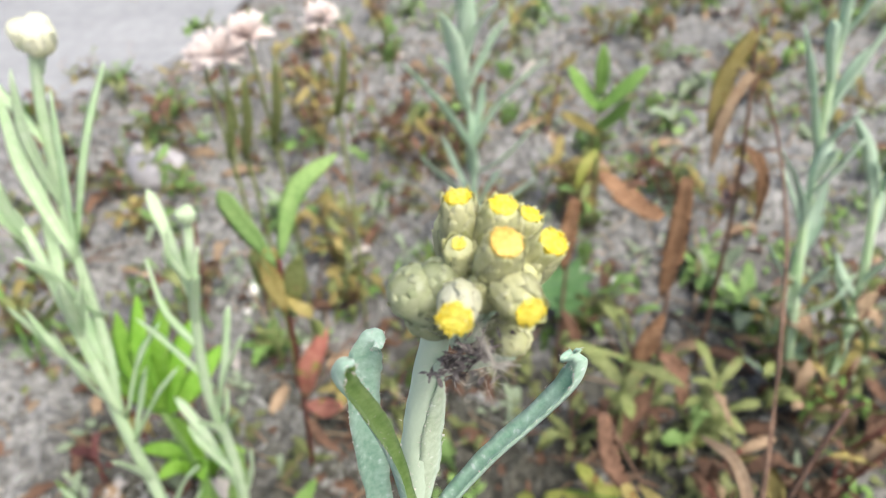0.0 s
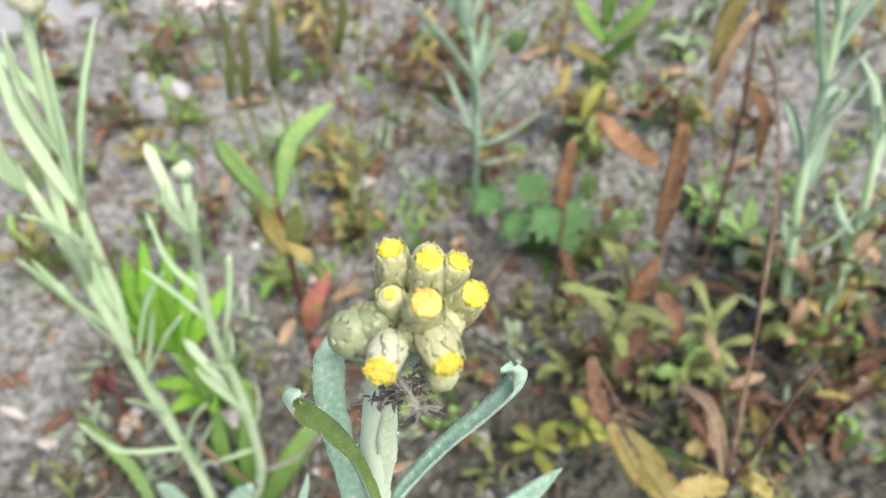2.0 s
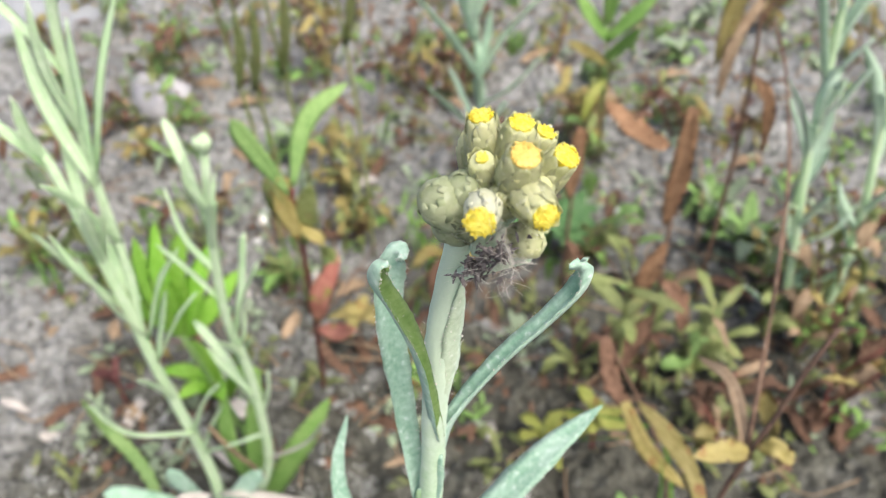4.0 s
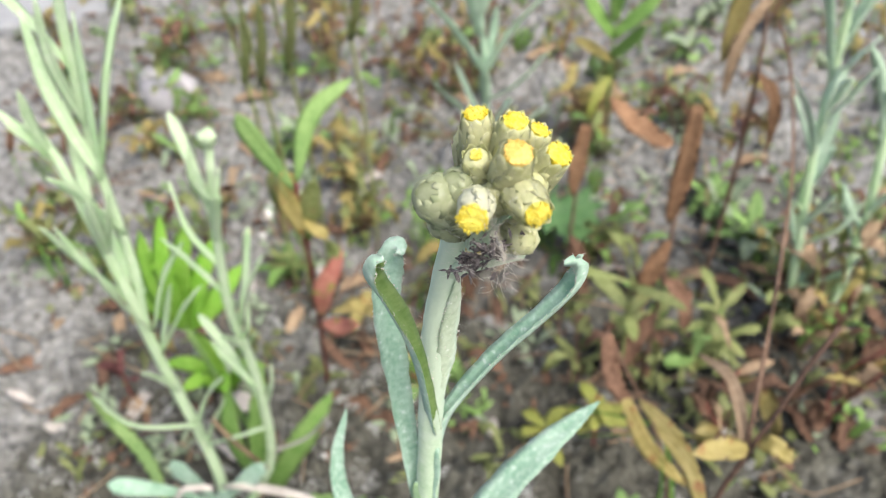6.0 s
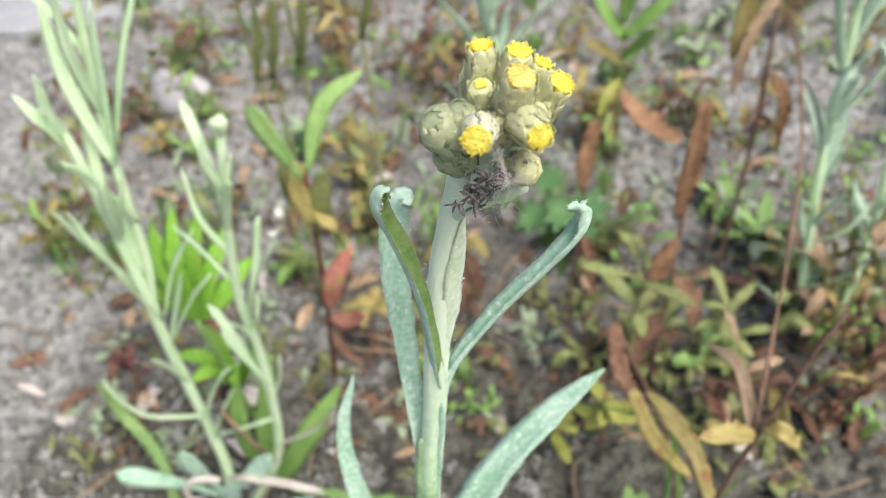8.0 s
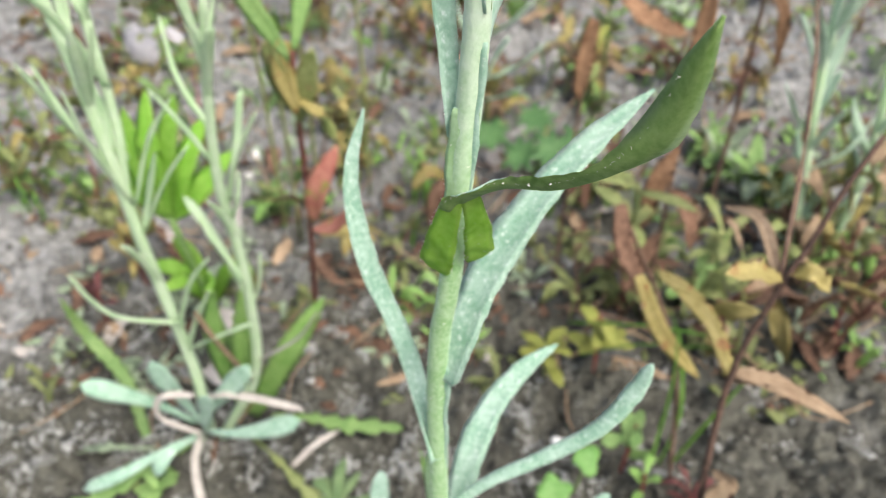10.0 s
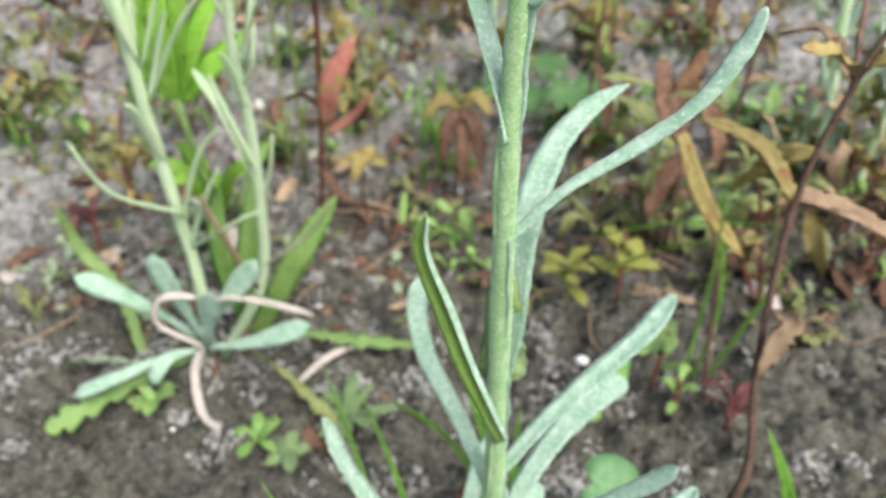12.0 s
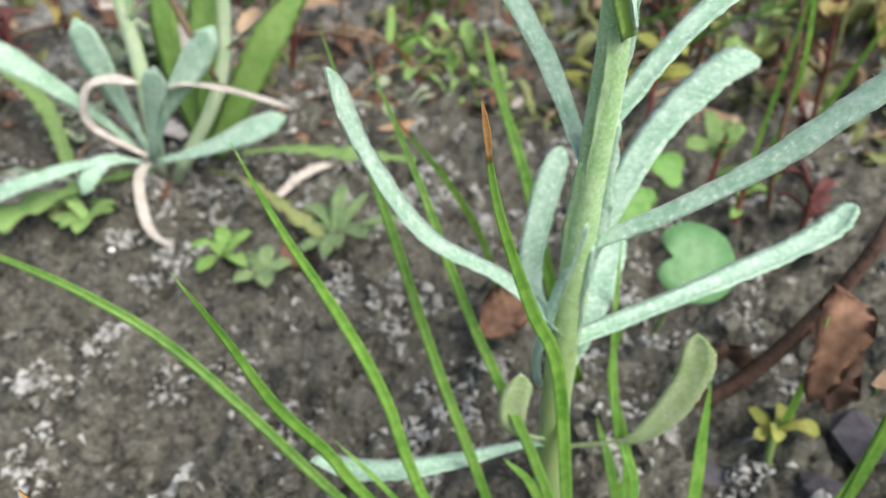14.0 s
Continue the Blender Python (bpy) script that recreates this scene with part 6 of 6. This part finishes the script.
def seedling(at, count, length, width, m, label, seed, rise=0.5, category="plant", stem=0.0):
    """A low rosette or a short leafy shoot."""
    rnd = random.Random(seed)
    at = V(*at)
    leaves, stems = [], []
    if stem:
        lean = V(rnd.uniform(-0.25, 0.25), rnd.uniform(-0.25, 0.25), 1) * stem
        stems.append(([at - V(0, 0, 0.004), at + lean * 0.5, at + lean], [0.0012, 0.0008], rnd.choice([LEAF, RED_STEM, OLIVE])))
    turn = rnd.random() * 6.28
    for k in range(count):
        a = turn + k * 2.4 + rnd.uniform(-0.3, 0.3)
        out = V(math.cos(a), math.sin(a), 0)
        l = length * rnd.uniform(0.7, 1.15)
        start = at + (lean * rnd.uniform(0.25, 1.0) if stem else V(0, 0, 0.001))
        up = rise * rnd.uniform(0.4, 1.3)
        leaves.append(([start, start + out * l * 0.5 + V(0, 0, l * up * 0.55), start + out * l + V(0, 0, l * up * rnd.uniform(0.3, 0.9))], width * rnd.uniform(0.8, 1.15), rnd.choice(["oval", "spoon", "lance"]), m, m, rnd.uniform(0.1, 0.35), {"n": 8}))
    return plant("seedling", tuple(at), label, stems, leaves, category, "small weeds")


seedling((-0.1005, 0.098, 0.004), 6, 0.013, 0.0065, LIME, "tiny bright green seedling on the soil", 1, 0.5)
seedling((-0.0620, 0.112, 0.002), 12, 0.022, 0.0060, DEEP_GREY, "flat grey-green seedling rosette", 2, 0.45)
seedling((-0.0860, 0.092, 0.002), 5, 0.013, 0.008, DEEP_GREY, "tiny grey-green seedling with a brown leaf", 3, 0.3)
seedling((-0.2300, 0.2480, 0.002), 6, 0.014, 0.0060, RED_DARK, "small weed with dark red leaves", 33, 0.8, stem=0.03)
seedling((-0.1560, 0.122, 0.003), 7, 0.014, 0.007, LEAF, "small green seedling on the soil", 4, 0.5)
seedling((-0.1700, 0.128, 0.003), 5, 0.012, 0.006, OLIVE, "small olive seedling on the soil", 5, 0.4)
seedling((0.0880, 0.135, 0.002), 6, 0.018, 0.008, LEAF, "small green plant with a reddish stem", 6, 0.7, stem=0.03)
seedling((0.0950, 0.118, 0.002), 4, 0.013, 0.006, LIME, "small fresh green weed on the soil", 16, 0.7, stem=0.02)
seedling((0.0540, 0.202, 0.002), 9, 0.020, 0.010, GOLDEN, "small weed with yellow-green leaves", 7, 0.3, stem=0.03)
seedling((0.0840, 0.205, 0.002), 8, 0.020, 0.010, GOLDEN, "small weed with yellow-green leaves", 17, 0.3, stem=0.04)
seedling((0.1180, 0.1092, 0.002), 7, 0.014, 0.0055, RED_DARK, "small weed with dark red leaves", 31, 0.9, stem=0.022)
seedling((0.0645, 0.0085, 0.002), 6, 0.010, 0.0048, GOLDEN, "tiny yellow-green seedling on the soil", 8, 0.7, stem=0.012)
seedling((0.1723, 0.2736, 0.002), 9, 0.026, 0.009, OLIVE, "small olive green weed on the soil", 9, 0.7, stem=0.05)
seedling((0.0986, 0.2250, 0.06), 5, 0.030, 0.010, OLIVE, "olive weed with drooping leaves", 12, 0.2, stem=0.06)

# ---- fluffy seed heads ----
for k, (x, y, z, s) in enumerate(((-0.1170, 0.330, 0.2570, 1.35), (-0.1000, 0.335, 0.2650, 1.2), (-0.0689, 0.385, 0.2560, 1.1), (-0.130, 0.34, 0.250, 1.0))):
    ob = thing("seed_head", (x, y + 0.01, 0.0), "pale pink fluffy seed head on a thin stalk", "flower", "seed heads")
    part("stalk", tube([(x, y + 0.01, -0.004), (x + 0.004, y + 0.005, z * 0.5), (x, y, z)], [0.0013, 0.0010], 10, 6), OLIVE, ob)
    rnd = random.Random(40 + k)
    fluff = []
    for q in range(60):
        a, e = rnd.random() * 6.28, rnd.uniform(-0.2, 1.2)
        way = V(math.cos(a) * math.cos(e), math.sin(a) * math.cos(e), math.sin(e))
        fluff.append(ribbon([V(x, y, z), V(x, y, z) + way * 0.006 * s, V(x, y, z) + way * 0.0125 * s], 0.0030, (0.2, -0.5, 1), 4, "lance", 0.2, 0.0001, seed=q))
    tagged(part("fluff", merge(fluff), PINK, ob, "pale pink hairs"), kind="stuff")
    part("leaf", ribbon([(x + 0.002, y, z * 0.75), (x + 0.010, y - 0.006, z * 0.85), (x + 0.014, y - 0.008, z * 0.97)], 0.006, FR, 8, "lance", 0.3), (OLIVE, OLIVE), ob)


# ---- litter ----
def dry_leaf(x, y, length, width, m, label, seed, z=None):
    rnd = random.Random(seed)
    a = rnd.random() * 6.28
    d = V(math.cos(a), math.sin(a), rnd.uniform(-0.15, 0.3))
    c = V(x, y, (soil_at(x, y) if z is None else z) + 0.002)
    line = [c - d * length / 2, c + V(0, 0, length * rnd.uniform(0.02, 0.18)), c + d * length / 2]
    solo("dry_leaf", ribbon(line, width, (rnd.uniform(-0.5, 0.5), rnd.uniform(-0.8, 0.3), 1), 10, rnd.choice(["oval", "lance"]), rnd.uniform(0.1, 0.6), 0.0003, 0.25, twist=rnd.uniform(-0.8, 0.8), seed=seed), (m, m), tuple(c), label, "dry leaf", "fallen dry leaves")


dry_leaf(-0.004, 0.062, 0.026, 0.016, BROWN, "brown dry leaf behind the stem", 5)
dry_leaf(-0.046, 0.279, 0.030, 0.012, BROWN, "brown dry leaf on the soil", 8)
dry_leaf(-0.068, 0.239, 0.024, 0.012, BROWN, "brown dry leaf on the soil", 9)
dry_leaf(-0.075, 0.245, 0.022, 0.010, BROWN, "brown dry leaf on the soil", 10)
dry_leaf(-0.080, 0.103, 0.018, 0.010, BROWN, "brown dry leaf on the soil", 11)
dry_leaf(-0.137, 0.215, 0.030, 0.012, WITHERED, "pinkish withered leaf behind the rosette", 12, 0.03)
dry_leaf(-0.076, 0.148, 0.034, 0.004, WITHERED, "pale dry stick on the soil", 14)
LITTER = ((BROWN, "brown dry leaf on the soil"), (TAN, "tan dry leaf on the soil"), (BROWN, "brown dry leaf on the soil"), (BROWN, "brown dry leaf on the soil"), (TAN, "tan dry leaf on the soil"), (WITHERED, "pale withered leaf on the soil"))
rng = random.Random(23)
for k in range(230):
    y = 0.20 + 0.95 * rng.random() ** 1.2
    x = rng.uniform(-0.42, 0.52) * (0.5 + y)
    m, label = rng.choice(LITTER)
    dry_leaf(x, y, rng.uniform(0.018, 0.045), rng.uniform(0.006, 0.014), m, label, 100 + k)


def straggly(at, mats, label, seed, tall, size):
    """A weed with several thin stems and uneven drooping leaves, some of them browned."""
    rnd = random.Random(seed)
    at = V(*at)
    stems, leaves = [], []
    for s in range(rnd.randint(2, 4)):
        a = rnd.random() * 6.28
        lean = V(math.cos(a) * rnd.uniform(0.1, 0.7), math.sin(a) * rnd.uniform(0.1, 0.7), 1) * tall * rnd.uniform(0.5, 1.15)
        line = [at - V(0, 0, 0.004), at + lean * 0.45 + V(rnd.uniform(-1, 1), rnd.uniform(-1, 1), 0) * 0.12 * tall, at + lean]
        stems.append((line, [0.0012, 0.0007], rnd.choice([OLIVE, BROWN_STEM, RED_STEM])))
        c = spline(line, 12)
        for k in range(rnd.randint(4, 7)):
            i = rnd.randint(3, 11)
            b = rnd.random() * 6.28
            l = size * rnd.uniform(0.5, 1.3)
            out = V(math.cos(b), math.sin(b), 0)
            up = rnd.uniform(-0.5, 0.8)
            m = rnd.choice(mats)
            leaves.append(([c[i], c[i] + out * l * 0.5 + V(0, 0, l * 0.35), c[i] + out * l * rnd.uniform(0.7, 1) + V(0, 0, l * up)], l * rnd.uniform(0.25, 0.45), rnd.choice(["oval", "lance", "spoon"]), m, m, rnd.uniform(0.1, 0.5), {"n": 7, "wave": 0.25}))
    return plant("weed", tuple(at), label, stems, leaves, "plant", "straggly weeds")


KINDS = (((OLIVE, OLIVE, BROWN), "straggly olive-green weed with browned leaves", 0.06, 0.026), ((LEAF, OLIVE), "straggly dull green weed on the soil", 0.05, 0.026), ((OLIVE, YELLOWING, YELLOWING), "straggly yellowing weed on the soil", 0.07, 0.026),
         ((BROWN, TAN, YELLOWING), "half-dead brown and yellow weed", 0.08, 0.028), ((GREY_LEAF, LEAF), "low grey-green weed on the soil", 0.03, 0.030), ((LIME, OLIVE, LEAF), "small fresh green weed on the soil", 0.04, 0.024))
for k in range(125):
    y = 0.25 + 0.95 * rng.random() ** 1.1
    x = rng.uniform(-0.42, 0.52) * (0.45 + y)
    if abs(x + 0.1) < 0.06 and y < 0.32 or (x < -0.45 and y > 0.95) or (abs(x - 0.02) < 0.03 and y < 0.46):
        continue
    m, label, tall, size = rng.choice(KINDS)
    straggly((x, y, soil_at(x, y)), m, label, 500 + k, tall * rng.uniform(0.6, 1.2), size)
WITHERING = (OLIVE, YELLOWING, BROWN, TAN)
for k, (x, y, tall) in enumerate(((0.232, 0.268, 0.09), (0.284, 0.310, 0.12), (0.166, 0.202, 0.10), (0.234, 0.217, 0.10))):
    straggly((x, y, soil_at(x, y)), WITHERING, "half-withered weed with olive and brown hanging leaves", 900 + k, tall, 0.032)
for k in range(90):
    y = 0.22 + 0.8 * rng.random()
    x = rng.uniform(-0.4, 0.5) * (0.45 + y)
    a, l, b = rng.random() * 6.28, rng.uniform(0.03, 0.09), rng.uniform(0, 0.5)
    c = V(x, y, soil_at(x, y) + 0.002)
    d = V(math.cos(a), math.sin(a), b)
    solo("dry_stalk", tube([c - d * 0.02 * l, c + d * l * 0.5 + V(0.003, 0, 0.004), c + d * l], [0.0011, 0.0007], 8, 6), rng.choice([TAN, BROWN_STEM, BROWN_STEM]), tuple(c), "thin dry broken stalk on the soil", "stalk", "dry stalks")

# ---- low growth and litter between the weeds ----
rng = random.Random(77)
sprouts = {"green": [], "olive": [], "dull": [], "dead": [], "grass": [], "straw": []}


def bed(way):
    """A place on the open soil, thinner close to the plants."""
    y = 0.19 + 1.2 * rng.random() ** 1.15
    x = rng.uniform(-0.46, 0.56) * (0.42 + y)
    return x, y


def tufted(key, patches, per, spread, length, width, rise):
    for q in range(patches):
        cx, cy = bed(key)
        s = rng.uniform(*spread)
        for k in range(rng.randint(*per)):
            x, y = cx + rng.gauss(0, s), cy + rng.gauss(0, s)
            if x < -0.36 and y > 0.85:
                continue
            a, l = rng.random() * 6.28, rng.uniform(*length)
            up = rng.uniform(*rise)
            p = V(x, y, soil_at(x, y) - 0.001)
            d = V(math.cos(a), math.sin(a), 0)
            sprouts[key].append(ribbon([p, p + d * l * 0.4 + V(0, 0, l * up * 0.6), p + d * l * rng.uniform(0.6, 0.95) + V(0, 0, l * up * rng.uniform(0.5, 1.0))], rng.uniform(*width), V(0, 0, 1) - d * 0.5, 5, rng.choice(["oval", "spoon", "lance"]), rng.uniform(0, 0.5), 0.0003, 0.3, seed=k))


tufted("green", 75, (8, 22), (0.005, 0.014), (0.006, 0.018), (0.003, 0.0075), (0.3, 1.2))
tufted("olive", 130, (8, 22), (0.006, 0.018), (0.007, 0.022), (0.003, 0.0085), (0.1, 1.1))
tufted("dull", 130, (8, 20), (0.005, 0.016), (0.008, 0.022), (0.0035, 0.008), (0.1, 0.9))
tufted("dead", 210, (6, 16), (0.008, 0.022), (0.006, 0.022), (0.002, 0.0075), (-0.05, 0.5))
for q in range(90):
    cx, cy = bed("grass")
    if cy < 0.27:
        continue
    for k in range(rng.randint(4, 10)):
        x, y = cx + rng.gauss(0, 0.006), cy + rng.gauss(0, 0.006)
        if x < -0.36 and y > 0.85:
            continue
        p, l, a = V(x, y, soil_at(x, y) - 0.002), rng.uniform(0.015, 0.05), rng.random() * 6.28
        d = V(math.cos(a), math.sin(a), 0) * l * rng.uniform(0.1, 0.6)
        sprouts["grass"].append(ribbon([p, p + d * 0.35 + V(0, 0, l * 0.6), p + d + V(0, 0, l * rng.uniform(0.6, 0.95))], rng.uniform(0.0012, 0.0028), (0.1, -1, 0.6), 6, "grass", 0.4, 0.0002, seed=k))
for k in range(520):
    x, y = bed("straw")
    a, l = rng.random() * 6.28, rng.uniform(0.015, 0.06)
    p = V(x, y, soil_at(x, y) + 0.002)
    d = V(math.cos(a), math.sin(a), rng.uniform(-0.05, 0.4)) * l
    b = V(-d[1], d[0], abs(d[0])) * rng.uniform(-0.3, 0.3)
    sprouts["straw"].append(tube([p, p + d * 0.5 + b, p + d], [0.0008, 0.0005], 6, 4))
for key, name, label, m in (("green", "low_sprouts", "low green sprouts and moss on the soil", LIME), ("olive", "olive_sprouts", "low olive and yellowed sprouts on the soil", OLIVE), ("dull", "grey_sprouts", "low grey-green woolly sprouts on the soil", GREY_LEAF),
                            ("dead", "leaf_litter", "small brown bits of dead leaf on the soil", BROWN), ("grass", "thin_grass", "thin short grass between the weeds", GRASS), ("straw", "straw_litter", "thin pale bits of dry straw", TAN)):
    solo(name, merge(sprouts[key]), (m, m), (0, 0, 0), label, "ground cover", kind="stuff")

# ---- pale stones and petals ----
for k, (x, y, s) in enumerate(((0.0563, 0.154, 0.0062), (-0.1685, 0.432, 0.012), (-0.1561, 0.3715, 0.010), (0.1420, 0.436, 0.010), (0.1468, 0.303, 0.006), (-0.3698, 0.480, 0.010), (-0.093, 0.505, 0.008), (-0.1434, 0.107, 0.003), (-0.172, 0.452, 0.010), (-0.170, 0.412, 0.010), (-0.088, 0.20, 0.004), (-0.32, 0.66, 0.075), (-0.36, 0.70, 0.035), (-0.16, 0.62, 0.016))):
    solo("pale_stone", pebble((x, y, soil_at(x, y) + (0.2 * s if s > 0.03 else 0.002 + 0.25 * s)), s if s > 0.03 else s * 1.15, k, 0.6), GREY_STONE if s > 0.03 else STONE, (x, y, soil_at(x, y)), "small pale stone on the soil", "stone", "pale stones")
DARK_STONE = material("dark_stone", (0.035, 0.033, 0.04), (0.10, 0.095, 0.11), 0.003, 0.6, 0.6)
for k, (x, y, s) in enumerate(((0.0900, 0.0120, 0.020), (0.0740, -0.0020, 0.012), (0.0500, 0.0100, 0.010))):
    solo("dark_stone", pebble((x, y, soil_at(x, y) + 0.15 * s), s, 60 + k, 0.6), DARK_STONE, (x, y, soil_at(x, y)), "dark damp stone half sunk in soil", "stone", "dark stones", smooth=False)
rim = [(-2.6, 0.92), (-1.2, 0.90), (-0.80, 0.88), (-0.62, 0.86), (-0.52, 0.88), (-0.46, 0.91), (-0.42, 0.98), (-0.39, 1.07), (-0.37, 1.2), (-0.36, 1.5), (-0.40, 2.2), (-2.6, 2.4)]
verts = [(x, y, -0.01) for x, y in rim] + [(x, y, 0.003) for x, y in rim] + [(x * 0.997, y + 0.004, 0.006) for x, y in rim]
n = len(rim)
faces = [tuple(range(2 * n, 3 * n))] + [(l * n + i, l * n + (i + 1) % n, (l + 1) * n + (i + 1) % n, (l + 1) * n + i) for l in (0, 1) for i in range(n)]
solo("concrete_slab", (verts, faces, [0] * len(faces)), CONCRETE, (-0.5, 1.2, 0.0), "light grey concrete slab beside the weeds", "slab", kind="structure", smooth=False)
